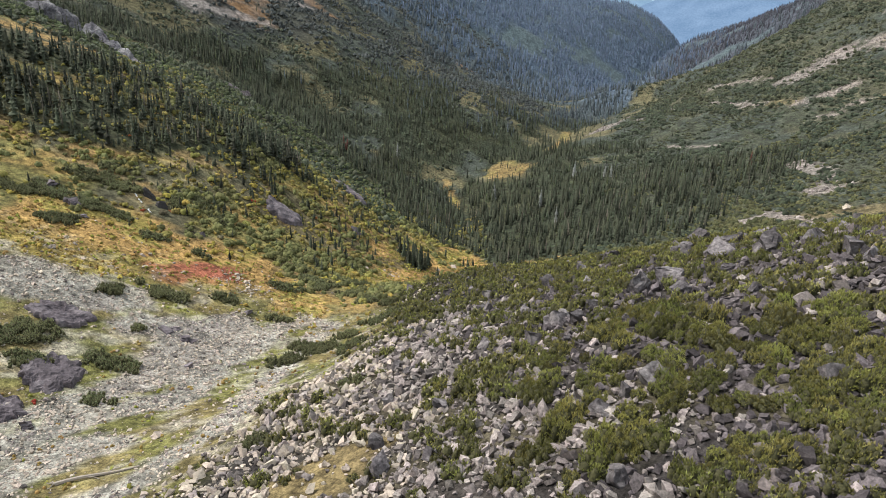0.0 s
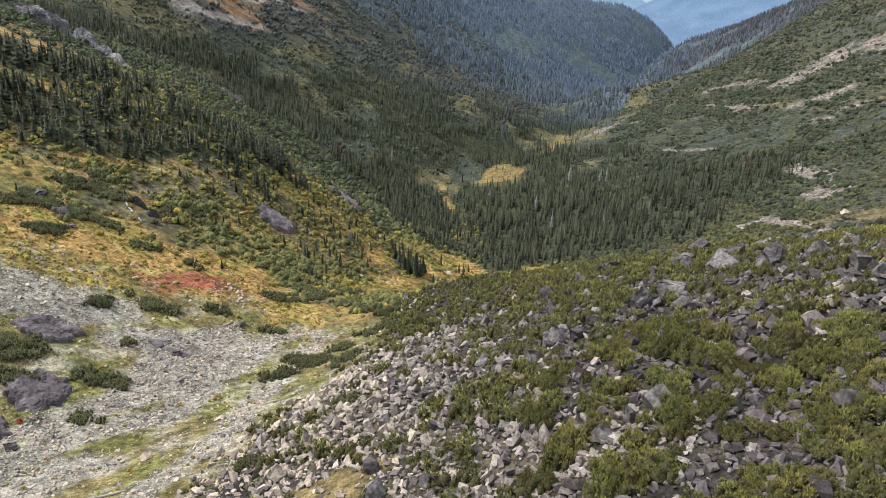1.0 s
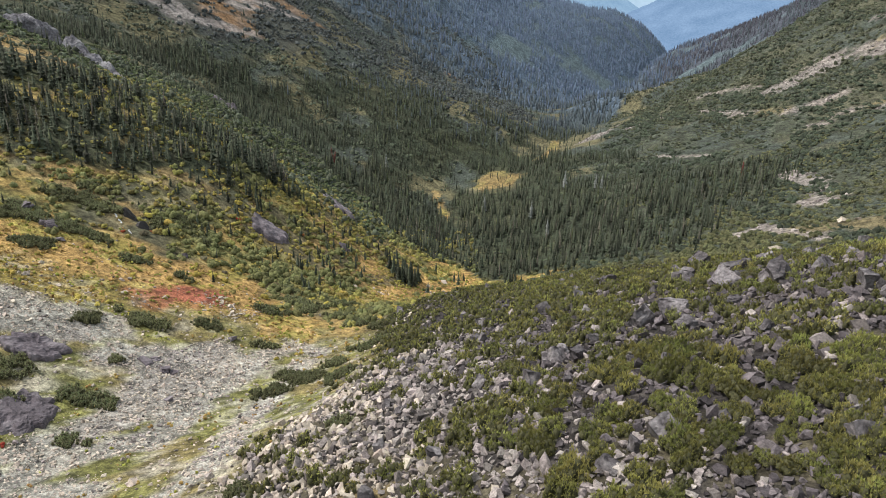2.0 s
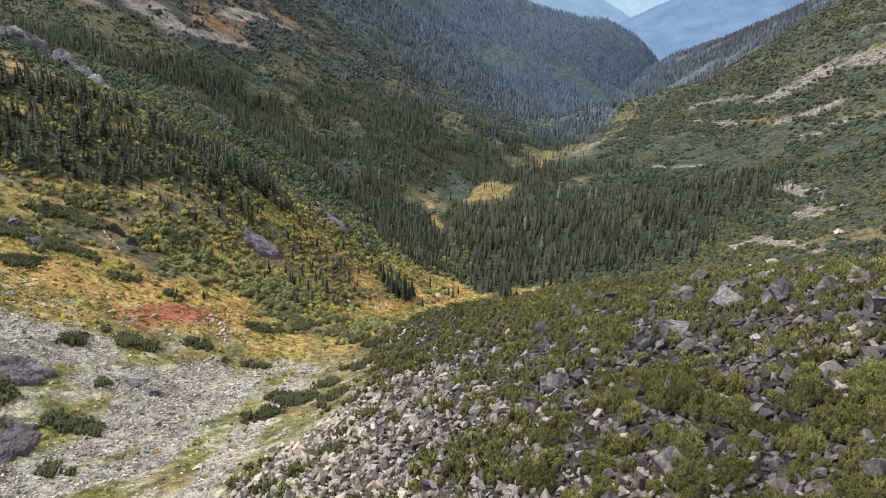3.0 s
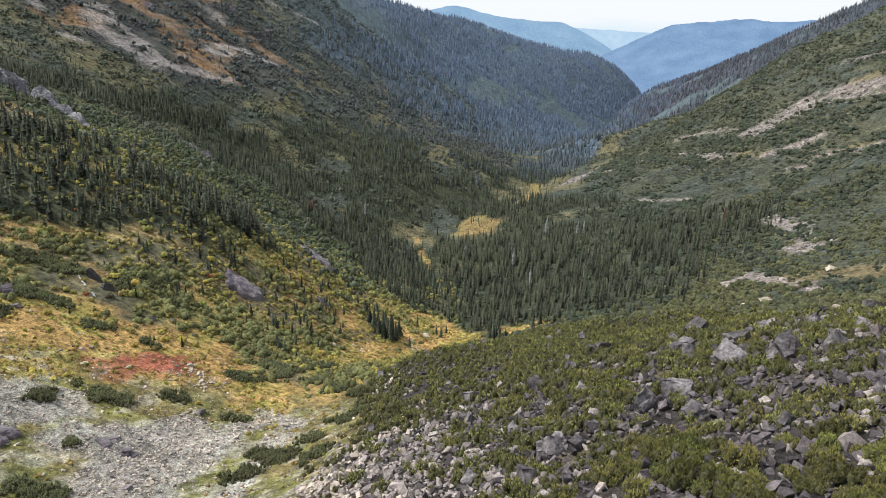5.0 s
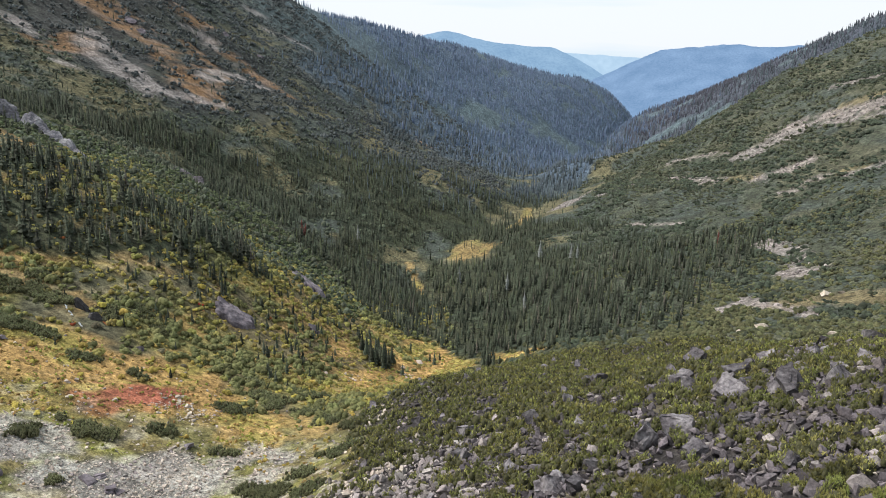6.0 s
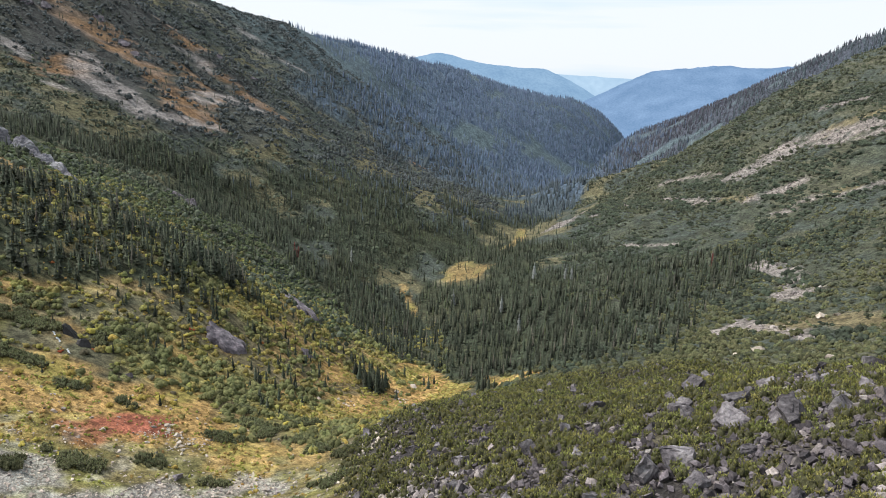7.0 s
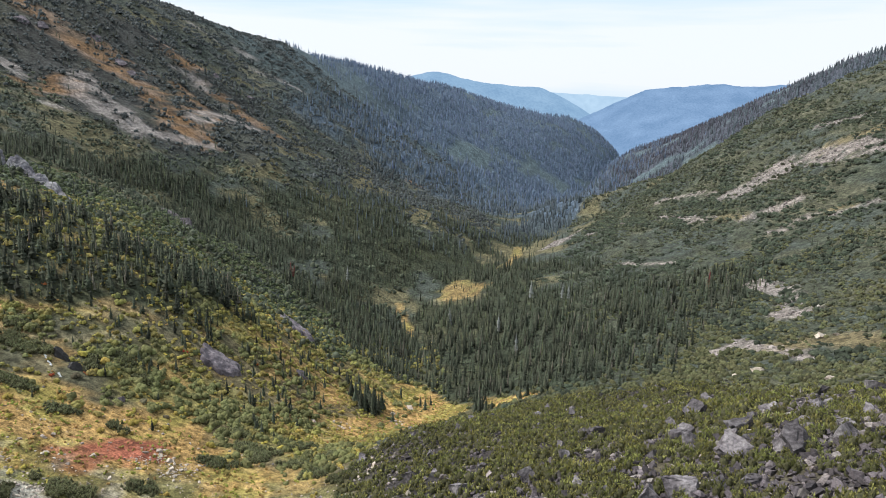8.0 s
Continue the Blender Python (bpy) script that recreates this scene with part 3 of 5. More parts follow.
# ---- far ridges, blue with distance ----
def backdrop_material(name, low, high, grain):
    """A ridge so far off that haze is put into its glowing colour: flat light with a faint pattern of trees."""
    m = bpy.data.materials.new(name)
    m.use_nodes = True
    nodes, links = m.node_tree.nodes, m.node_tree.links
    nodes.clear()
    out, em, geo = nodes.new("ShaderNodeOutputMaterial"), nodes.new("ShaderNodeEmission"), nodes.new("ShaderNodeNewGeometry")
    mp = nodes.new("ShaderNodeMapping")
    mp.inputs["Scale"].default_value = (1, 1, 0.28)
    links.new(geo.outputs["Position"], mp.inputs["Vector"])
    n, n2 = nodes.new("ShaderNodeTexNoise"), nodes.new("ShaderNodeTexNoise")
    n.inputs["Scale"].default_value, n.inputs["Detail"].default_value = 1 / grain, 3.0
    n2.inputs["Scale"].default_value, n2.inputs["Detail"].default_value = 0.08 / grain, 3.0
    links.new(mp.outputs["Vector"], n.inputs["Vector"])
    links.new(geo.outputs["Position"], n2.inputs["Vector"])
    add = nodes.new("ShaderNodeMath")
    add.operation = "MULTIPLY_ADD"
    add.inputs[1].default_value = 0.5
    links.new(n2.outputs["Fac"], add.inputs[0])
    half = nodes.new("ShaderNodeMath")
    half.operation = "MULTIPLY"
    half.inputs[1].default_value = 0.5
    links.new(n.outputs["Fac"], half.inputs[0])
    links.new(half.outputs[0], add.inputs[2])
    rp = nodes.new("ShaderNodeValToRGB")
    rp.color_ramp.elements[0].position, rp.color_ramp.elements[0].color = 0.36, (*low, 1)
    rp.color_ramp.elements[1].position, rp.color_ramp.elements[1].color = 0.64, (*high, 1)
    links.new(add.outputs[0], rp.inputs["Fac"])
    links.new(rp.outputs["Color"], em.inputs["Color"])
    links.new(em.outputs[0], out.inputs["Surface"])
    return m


def far_ridge(name, crest, reach, base, seed, mat, label, ragged=4.0):
    """A ridge along the crest (x, y, z), falling towards the viewer by reach metres, down to the height base, and away behind."""
    crest = np.array(crest, float)
    s = np.concatenate([[0], np.cumsum(np.hypot(*np.diff(crest[:, :2], axis=0).T))])
    n = 260
    q = np.linspace(0, s[-1], n)
    line = hermite(s, q) @ crest
    line[:, 2] += (fbm(q, q * 0, 160, seed) - 0.5) * 26 + (fbm(q, q * 0 + 5, 16, seed + 3, 3) - 0.5) * ragged
    way = np.gradient(line[:, :2], axis=0)
    way /= np.linalg.norm(way, axis=1)[:, None]
    side = np.stack([way[:, 1], -way[:, 0]], 1)
    rings = []
    for k, f in enumerate(np.linspace(-0.6, 1.0, 25)):
        p = line.copy()
        p[:, :2] += side * (f * reach)
        p[:, 2] = line[:, 2] + (base - line[:, 2]) * abs(f) ** 1.1
        p[:, 2] += (fbm(q, np.full(n, f * reach), 140, seed + 7) - 0.5) * 90 * abs(f)
        rings.append(p)
    v = np.concatenate(rings)
    i = (np.arange(24)[:, None] * n + np.arange(n - 1)[None]).ravel()
    ob = new(name, mesh_of(name, v, np.stack([i, i + 1, i + n + 1, i + n], 1), [mat]))
    ob.data.polygons.foreach_set("use_smooth", np.ones(len(ob.data.polygons), bool))
    return tagged(ob, label, "mountain ridge", kind="structure")


# Each ridge glows in a blue that stands for the haze before it.
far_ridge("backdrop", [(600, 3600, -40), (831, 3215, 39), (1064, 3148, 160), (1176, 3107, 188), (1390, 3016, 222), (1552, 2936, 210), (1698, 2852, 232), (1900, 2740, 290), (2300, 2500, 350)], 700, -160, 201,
          backdrop_material("haze_blue_wooded_ridge", (0.15, 0.245, 0.385), (0.235, 0.345, 0.505), 7.0), "blue hazy wooded ridge across the valley's mouth", 9.0)
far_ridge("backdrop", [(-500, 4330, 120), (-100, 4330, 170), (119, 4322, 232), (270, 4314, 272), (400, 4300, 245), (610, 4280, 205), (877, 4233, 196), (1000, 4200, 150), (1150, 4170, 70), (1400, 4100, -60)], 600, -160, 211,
          backdrop_material("haze_paler_blue_ridge", (0.185, 0.30, 0.435), (0.265, 0.39, 0.52), 14.0), "pale blue hazy ridge far down the valley", 3.0)
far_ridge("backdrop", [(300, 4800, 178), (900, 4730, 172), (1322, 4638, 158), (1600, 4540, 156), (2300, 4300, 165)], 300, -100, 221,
          backdrop_material("haze_palest_plain", (0.34, 0.47, 0.59), (0.42, 0.55, 0.66), 40.0), "pale hazy distant plain under the sky", 1.0)


# ---- pieces ----
def part(name, me, parent, label=""):
    ob = new(name, me)
    ob.parent = parent
    return tagged(ob, label) if label else ob


def stone_piece(rng, flat=0.6):
    """An angular block about 1 m across: a skewed, chipped slab."""
    bm = bmesh.new()
    size = np.array([0.46, 0.36, 0.36 * flat])
    skew = rng.normal(0, 0.16, 2)
    for k in range(8):
        c = np.array([k & 1, k >> 1 & 1, k >> 2 & 1]) * 2.0 - 1
        c = c * rng.uniform(0.4, 1.1, 3)
        c[:2] += skew * c[2]
        bm.verts.new(c * size)
    bm.verts.new(np.array([1.2, rng.uniform(-0.4, 0.4), rng.uniform(-0.3, 0.3)]) * size)
    bmesh.ops.convex_hull(bm, input=bm.verts)
    loose = [v for v in bm.verts if not v.link_faces]
    bmesh.ops.delete(bm, geom=loose, context="VERTS")
    bmesh.ops.triangulate(bm, faces=bm.faces)
    bm.verts.index_update()
    v = np.array([x.co[:] for x in bm.verts])
    t = np.array([[x.index for x in f.verts] for f in bm.faces])
    bm.free()
    return v, t, np.zeros(len(t), int)


def fir_piece(rng, whorls, arms, slim=0.125):
    """A slender fir, 1 m high: trunk (slot 1) and drooping boughs (slot 0)."""
    v, t, s = [], [], []
    a = np.arange(5) * 2 * math.pi / 5
    for ang in a:
        v.append((0.014 * math.cos(ang), 0.014 * math.sin(ang), -0.05))
    v.append((0, 0, 0.96))
    for k in range(5):
        t.append((k, (k + 1) % 5, 5)), s.append(1)
    b0 = len(v)
    for ang in a:   # the dense heart of the crown
        v.append((slim * 0.42 * math.cos(ang), slim * 0.42 * math.sin(ang), 0.08))
    v.append((0, 0, 0.93))
    for k in range(5):
        t.append((b0 + k, b0 + (k + 1) % 5, b0 + 5)), s.append(0)
    for w in range(whorls):
        f = (w + 0.4) / whorls
        z0 = 0.05 + 0.93 * f + rng.normal(0, 0.25) / whorls
        r0 = (slim * (1 - f) ** 0.95 * (1.0 - 0.3 * math.exp(-f * 9)) + 0.010) * rng.uniform(0.72, 1.2)
        turn = rng.uniform(0, 6.28)
        for k in range(arms):
            ang = turn + k * 6.283 / arms + rng.normal(0, 0.25)
            r = r0 * rng.uniform(0.7, 1.2)
            c, si = math.cos(ang), math.sin(ang)
            drop = r * rng.uniform(0.4, 1.0)
            wide = r * (2.2 / arms) + 0.008
            i = len(v)
            v.append((0, 0, z0 + 0.03))
            v.append((c * r * 0.6 - si * wide, si * r * 0.6 + c * wide, z0 - drop * 0.75))
            v.append((c * r, si * r, z0 - drop * 0.55))
            v.append((c * r * 0.6 + si * wide, si * r * 0.6 - c * wide, z0 - drop * 0.75))
            t += [(i, i + 1, i + 2), (i, i + 2, i + 3)]
            s += [0, 0]
    return np.array(v, float), np.array(t), np.array(s)


def far_fir_piece(rng, slim=0.13):
    """A fir for far slopes, 1 m high: three ragged tiers."""
    v, t = [], []
    for z0, z1, r in ((0.0, 0.75, slim), (0.38, 1.0, slim * 0.62)):
        i = len(v)
        turn = rng.uniform(0, 6)
        for k in range(4):
            ang = turn + k * 1.571
            rr = r * rng.uniform(0.75, 1.2)
            v.append((rr * math.cos(ang), rr * math.sin(ang), z0 + rng.uniform(-0.04, 0.04)))
        v.append((0, 0, z1))
        t += [(i + k, i + (k + 1) % 4, i + 4) for k in range(4)]
    return np.array(v, float), np.array(t), np.zeros(len(t), int)



def dome(rng, v, t, hx, hy, hr, hz, sides=5, base=0.1):
    """A rounded, uneven cushion; returns how many of its triangles belong to the lower skirt."""
    i, turn = len(v), rng.uniform(0, 6.283)
    for rr, zz in ((1.0, base), (0.8, 0.62)):
        for k in range(sides):
            a, g = turn + k * 6.283 / sides + (0.5 if zz > base else 0) * 6.283 / sides, rng.uniform(0.78, 1.12)
            v.append((hx + hr * rr * g * math.cos(a), hy + hr * rr * g * math.sin(a), hz * (zz if zz == base else zz * rng.uniform(0.8, 1.15))))
    v.append((hx + rng.normal(0, 0.12) * hr, hy + rng.normal(0, 0.12) * hr, hz * 0.95))
    for k in range(sides):
        j = (k + 1) % sides
        t += [(i + k, i + j, i + sides + k), (i + j, i + sides + j, i + sides + k)]
    t += [(i + sides + k, i + sides + (k + 1) % sides, i + 2 * sides) for k in range(sides)]
    return 2 * sides


def pine_piece(rng, tufts, blades, length, high=0.8, heads_n=9, wide=0.13, sides=5):
    """A dwarf pine, 1 m in radius: needles (slot 0) on rounded heads, whose dark cores paint inner twigs and the shade
    among them (slot 1).
    """
    v, t, s = [], [], []
    heads = [(rng.normal(0, 0.08), rng.normal(0, 0.08), 0.36, high)]
    for k in range(heads_n - 1):
        ang, out = k * 6.283 / (heads_n - 1) + rng.uniform(-0.35, 0.35), rng.uniform(0.4, 0.85)
        heads.append((out * math.cos(ang), out * math.sin(ang), rng.uniform(0.2, 0.34), high * rng.uniform(0.45, 0.95)))
    for hx, hy, hr, hz in heads:
        skirt = dome(rng, v, t, hx, hy, hr, hz * 0.86, sides)
        s += [1] * (skirt + sides)
    area = np.array([h[2] * h[3] for h in heads])
    pick = rng.choice(len(heads), tufts, p=area / area.sum())
    for k in range(tufts):
        hx, hy, hr, hz = heads[pick[k]]
        d = rng.normal(0, 1, 3)
        d[2] = abs(d[2]) * 1.2
        d /= np.linalg.norm(d)
        p = np.array([hx, hy, hz * 0.12]) + d * np.array([hr, hr, hz * 0.8]) * rng.uniform(0.8, 1.0)
        d = d * 0.8 + np.array([0, 0, 0.75]) + rng.normal(0, 0.2, 3)
        d /= np.linalg.norm(d)
        u = np.cross(d, rng.normal(0, 1, 3))
        u /= np.linalg.norm(u)
        w = np.cross(d, u)
        ln = length * rng.uniform(0.7, 1.35)
        for b in range(blades):
            a2 = b * 6.283 / blades + rng.uniform(0, 0.8)
            o = u * math.cos(a2) + w * math.sin(a2)
            q = u * -math.sin(a2) + w * math.cos(a2)
            i = len(v)
            tip = p + d * ln * 0.95 + o * ln * 0.35
            v += [tuple(p + q * ln * wide), tuple(p - q * ln * wide), tuple(tip)]
            t.append((i, i + 1, i + 2))
            s.append(0)
    return np.array(v, float), np.array(t), np.array(s)


def shrub_piece(rng, leaves, size, high=0.7, lobes_n=5, sides=5):
    """A leafy shrub, 1 m in radius: uneven cushions with sprays of leaves standing off them."""
    v, t = [], []
    lobes = [(rng.normal(0, 0.42), rng.normal(0, 0.42), rng.uniform(0.34, 0.58), rng.uniform(0.5, 1.15)) for _ in range(lobes_n)]
    for lx, ly, lr, lh in lobes:
        dome(rng, v, t, lx, ly, lr, high * lh, sides, 0.0)
    for k in range(leaves):
        lx, ly, lr, lh = lobes[k % lobes_n]
        d = rng.normal(0, 1, 3)
        d[2] = abs(d[2]) * 0.9
        d /= np.linalg.norm(d)
        p = np.array([lx, ly, 0]) + d * np.array([lr, lr, high * lh]) * rng.uniform(0.85, 1.08)
        n = d + rng.normal(0, 0.35, 3) + np.array([0, 0, 0.2])
        u = np.cross(n, rng.normal(0, 1, 3))
        u /= np.linalg.norm(u)
        w = np.cross(n, u)
        w /= np.linalg.norm(w)
        z = size * rng.uniform(0.6, 1.3)
        i = len(v)
        v += [tuple(p - u * z), tuple(p + w * z * 0.9 + u * z * rng.uniform(-0.4, 0.4)), tuple(p + u * z)]
        t.append((i, i + 1, i + 2))
    return np.array(v, float), np.array(t), np.zeros(len(t), int)


rng = np.random.default_rng(11)
STONES = [stone_piece(rng, rng.uniform(0.5, 1.2)) for _ in range(20)]
FIRS = [fir_piece(rng, 15, 7, rng.uniform(0.15, 0.20)) for _ in range(5)]
FIRS_MID = [fir_piece(rng, 7, 5, rng.uniform(0.13, 0.18)) for _ in range(8)]
FIRS_SLIGHT = [fir_piece(rng, 5, 4, rng.uniform(0.115, 0.155)) for _ in range(8)]
FIRS_FAR = [far_fir_piece(rng, rng.uniform(0.11, 0.16)) for _ in range(6)]
PINES = [pine_piece(rng, 300, 3, 0.17, rng.uniform(0.75, 1.05), 13, 0.15) for _ in range(8)]
PINES_MID = [pine_piece(rng, 66, 2, 0.21, rng.uniform(0.75, 1.05), 7, 0.22, 4) for _ in range(6)]
PINES_FAR = [pine_piece(rng, 26, 2, 0.23, rng.uniform(0.7, 0.95), 5, 0.28, 4) for _ in range(6)]
SHRUBS = [shrub_piece(rng, 36, 0.15, 0.7, 4, 4) for _ in range(6)]
SHRUBS_MID = [shrub_piece(rng, 8, 0.2, 0.6, 3, 4) for _ in range(6)]
SHRUBS_FAR = [shrub_piece(rng, 4, 0.3, 0.7, 2, 4) for _ in range(6)]


def turns_for(n):
    return rng.uniform(0, 6.283, n)


# ---- woods ----
def tree_height(x, y):
    return (5.0 + 7.0 * fbm(x, y, 60, 301)) * rng.uniform(0.55, 1.25, len(x)) * (0.55 + 0.45 * np.clip(forest(x, y), 0, 1))


near_woods = sown(rng, 38500, -235, 260, 228, 760, lambda x, y: forest(x, y) * np.where(x < 20, 0.62, 0.52))
hts = tree_height(near_woods[:, 0], near_woods[:, 1])
upland = (near_woods[:, 0] < -58) & (near_woods[:, 1] < 400)
hts *= np.where(upland, 1.05, 1.02)
broad = np.stack([hts * np.where(upland, 1.45, 1.05)] * 2 + [hts], 1)
close = near_woods[:, 1] < 420
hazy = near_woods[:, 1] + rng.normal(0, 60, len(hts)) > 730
young = rng.random(len(hts)) < 0.04 + 0.16 * ramp(fbm(near_woods[:, 0], near_woods[:, 1], 24, 305), 0.48, 0.62)
strewn("fir_forest", FIRS_MID, near_woods[close & ~young], turns_for((close & ~young).sum()), broad[close & ~young], [M_FIR, M_BARK], "dense dark green fir forest on the valley floor", "forest", tilt=0.02, rng=rng)
snag = close & ~young & (rng.random(len(hts)) < 0.07)
strewn("dead_firs", FIRS_SLIGHT, near_woods[snag] + np.array([1.5, 0.8, 0]), turns_for(snag.sum()), hts[snag] * 1.02, [M_SNAG, M_BARK], "grey-brown dying firs among the dark forest", "forest", tilt=0.03, rng=rng)
strewn("young_firs", FIRS_SLIGHT, near_woods[young], turns_for(young.sum()), hts[young] * 0.8, [M_FIR_LIGHT, M_BARK], "lighter yellowish-green young firs in the forest", "forest", tilt=0.02, rng=rng)
close |= young
mid = ~close & ~hazy
strewn("fir_forest", FIRS_SLIGHT, near_woods[mid], turns_for(mid.sum()), hts[mid], [M_FIR, M_BARK], "dense dark green fir forest up the valley", "forest", tilt=0.02, rng=rng)
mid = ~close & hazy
strewn("fir_forest", FIRS_SLIGHT, near_woods[mid], turns_for(mid.sum()), hts[mid], [M_FIR_HAZE, M_BARK], "fir forest farther up the valley, dulled and blued for haze", "forest", tilt=0.02, rng=rng)
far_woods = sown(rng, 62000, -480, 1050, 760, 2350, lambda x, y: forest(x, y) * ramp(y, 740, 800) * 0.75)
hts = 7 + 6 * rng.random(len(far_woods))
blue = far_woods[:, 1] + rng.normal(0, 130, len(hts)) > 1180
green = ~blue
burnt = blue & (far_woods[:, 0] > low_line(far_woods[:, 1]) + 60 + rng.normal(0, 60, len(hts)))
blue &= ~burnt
strewn("distant_fir_forest", FIRS_FAR, far_woods[burnt], turns_for(burnt.sum()), hts[burnt] * 0.8, [M_BURNT], "grey-brown thinned fir forest on the far ridge, blued for haze", "forest", tilt=0.02, rng=rng)
strewn("distant_fir_forest", FIRS_FAR, far_woods[blue], turns_for(blue.sum()), hts[blue], [M_FIR_FAR], "fir forest on the far slopes, tinted blue for haze", "forest", tilt=0.02, rng=rng)
strewn("distant_fir_forest", FIRS_FAR, far_woods[green], turns_for(green.sum()), hts[green], [M_FIR_HAZE], "fir forest on the far slopes, dulled and blued for haze", "forest", tilt=0.02, rng=rng)
scattered = sown(rng, 9500, -420, 420, 330, 950, lambda x, y: (1 - forest(x, y)) * (0.10 + 0.4 * patch(x, y, [(-215, 345), (-120, 355), (-60, 390), (-90, 480), (-150, 480), (-215, 410)], 8, 8, 16, 328) + 0.5 * ramp(fbm(x, y, 70, 311), 0.52, 0.62)) * (1 - meadow(x, y)) * (1 - spur(x, y)) * np.where(x > low_line(y) + 60, 0.4, 1.0))
hts = 3.5 + 5 * rng.random(len(scattered))
strewn("scattered_firs", FIRS_SLIGHT, scattered, turns_for(len(hts)), hts, [M_FIR, M_BARK], "small scattered firs on the open slopes", "forest", tilt=0.02, rng=rng)

# ---- shrubs on the slopes ----
def open_slope(x, y):
    return (1 - blob(x, y, -98, 221.5, 5.5, 3, 45, 0.2, 5, 64)) * (1 - blob(x, y, -62, 266, 8.5, 7, 0, 0.4, 5, 63)) * (1 - 0.97 * bare(x, y)) * (1 - 0.92 * rocky(x, y)) * (1 - 0.85 * dry_grass(x, y)) * (1 - 0.7 * ledges(x, y)) * (1 - spur(x, y)) * (1 - 0.9 * scree(x, y)) * (1 - bed(x, y)) * (1 - 0.86 * meadow(x, y)) * (1 - 0.6 * forest(x, y))


def clumpy(x, y, size, seed):
    return ramp(fbm(x, y, size, seed), 0.32, 0.52)


def left_slope(x, y):
    """The shrubby slope over the meadow, as far as the woods."""
    return open_slope(x, y) * ramp(y, 186, 204) * ramp(low_line(y) + 20 - x, 0, 12) * (1 - ramp(y, 400, 430)) * (1 - ramp(y - 0.9 * (x + 190), 240, 262) * ramp(-x, 150, 165))


left_shrubs = sown(rng, 19000, -190, 30, 165, 430, lambda x, y: left_slope(x, y) * np.maximum(0.4 * ramp(y, 215, 235), ramp(fbm(x, y, 11, 321, 3), 0.36, 0.48)) * (1 - 0.7 * terraces(x, y)) * (0.4 + 0.6 * np.maximum(ramp(y + 0.5 * x, 160, 215), ramp(y, 225, 240))) * 0.8)
tone = fbm(left_shrubs[:, 0], left_shrubs[:, 1], 16, 322, 3) + rng.normal(0, 0.07, len(left_shrubs))
fresh = (tone > 0.55) & (left_shrubs[:, 1] < 330)
gloomy = (tone < 0.44) & ~fresh
plain = ~fresh & ~gloomy
for who, m, small, span, label in ((plain, M_SHRUB, 0.9, 1.7, "green leafy shrubs on the slope over the meadow"), (gloomy, M_DARK_SHRUB, 1.0, 2.0, "dark green bushes on the slope over the meadow"), (fresh, M_LIGHT_SHRUB, 0.7, 1.2, "yellow-green leafy shrubs on the slope over the meadow")):
    strewn("green_shrubs", SHRUBS, left_shrubs[who], turns_for(who.sum()), small + span * rng.random(who.sum()) ** 1.6, [m], label, "shrubs", rng=rng)
SHELF = [(-215, 345), (-175, 345), (-120, 355), (-80, 385), (-52, 345), (-25, 340), (-15, 390), (-35, 440), (-60, 462), (-110, 500), (-150, 480), (-215, 410)]
shelf_shrubs = sown(rng, 14000, -220, 0, 330, 520, lambda x, y: patch(x, y, SHELF, 8, 8, 16, 327) * (1 - 0.7 * forest(x, y)) * (1 - blob(x, y, -48, 356, 13, 18, 20, 0.2, 8, 66)) * 0.55)
strewn("green_shrubs", SHRUBS_MID, shelf_shrubs, turns_for(len(shelf_shrubs)), 1.0 + 1.7 * rng.random(len(shelf_shrubs)), [M_SHELF_SHRUB], "fresh green dwarf bushes between two belts of fir", "shrubs", rng=rng)
gold_shrubs = sown(rng, 5000, -150, 45, 165, 350, lambda x, y: (1 - spur(x, y)) * (1 - forest(x, y)) * (1 - scree(x, y)) * (1 - bed(x, y)) * ramp(fbm(x, y, 12, 325), 0.48, 0.62) * ramp(low_line(y) + 40 - x, 0, 12) * 0.35)
strewn("yellow_shrubs", SHRUBS_MID, gold_shrubs, turns_for(len(gold_shrubs)), 0.5 + 1.0 * rng.random(len(gold_shrubs)), [M_GOLD], "yellowing low shrubs in the meadow", "shrubs", rng=rng)
right_shrubs = sown(rng, 31000, 40, 440, 165, 780, lambda x, y: open_slope(x, y) * clumpy(x * 0.5 + y * 0.5, y - x * 0.5, 24, 331) * ramp(x - low_line(y), 40, 80) * 0.95)
deep_green = fbm(right_shrubs[:, 0] * 1.2 - right_shrubs[:, 1] * 0.2, right_shrubs[:, 1] * 0.35 + right_shrubs[:, 0] * 0.25, 14, 332, 3) + rng.normal(0, 0.04, len(right_shrubs)) > 0.49
strewn("heath_shrubs", SHRUBS_MID, right_shrubs[~deep_green], turns_for((~deep_green).sum()), 0.9 + 1.5 * rng.random((~deep_green).sum()), [M_HEATH], "dull green low shrubs across the open slope", "shrubs", rng=rng)
strewn("heath_shrubs", SHRUBS_MID, right_shrubs[deep_green], turns_for(deep_green.sum()), 1.5 + 2.0 * rng.random(deep_green.sum()), [M_DARK_HEATH], "dark green dwarf pine patches across the open slope", "shrubs", rng=rng)
high_shrubs = sown(rng, 46000, -520, 120, 330, 1250, lambda x, y: (1 - 0.75 * forest(x, y)) * np.maximum(0.45, clumpy(x, y, 30, 341)) * (1 - 0.1 * face(x, y)) * (1 - 0.84 * rust_band(x, y)) * (1 - 0.93 * grey_fan(x, y)) * ramp(low_line(y) - 30 - x, 0, 30) * 0.6)
on_face = rng.random(len(high_shrubs)) < face(high_shrubs[:, 0], high_shrubs[:, 1]) + ramp(high_shrubs[:, 1], 640, 760)
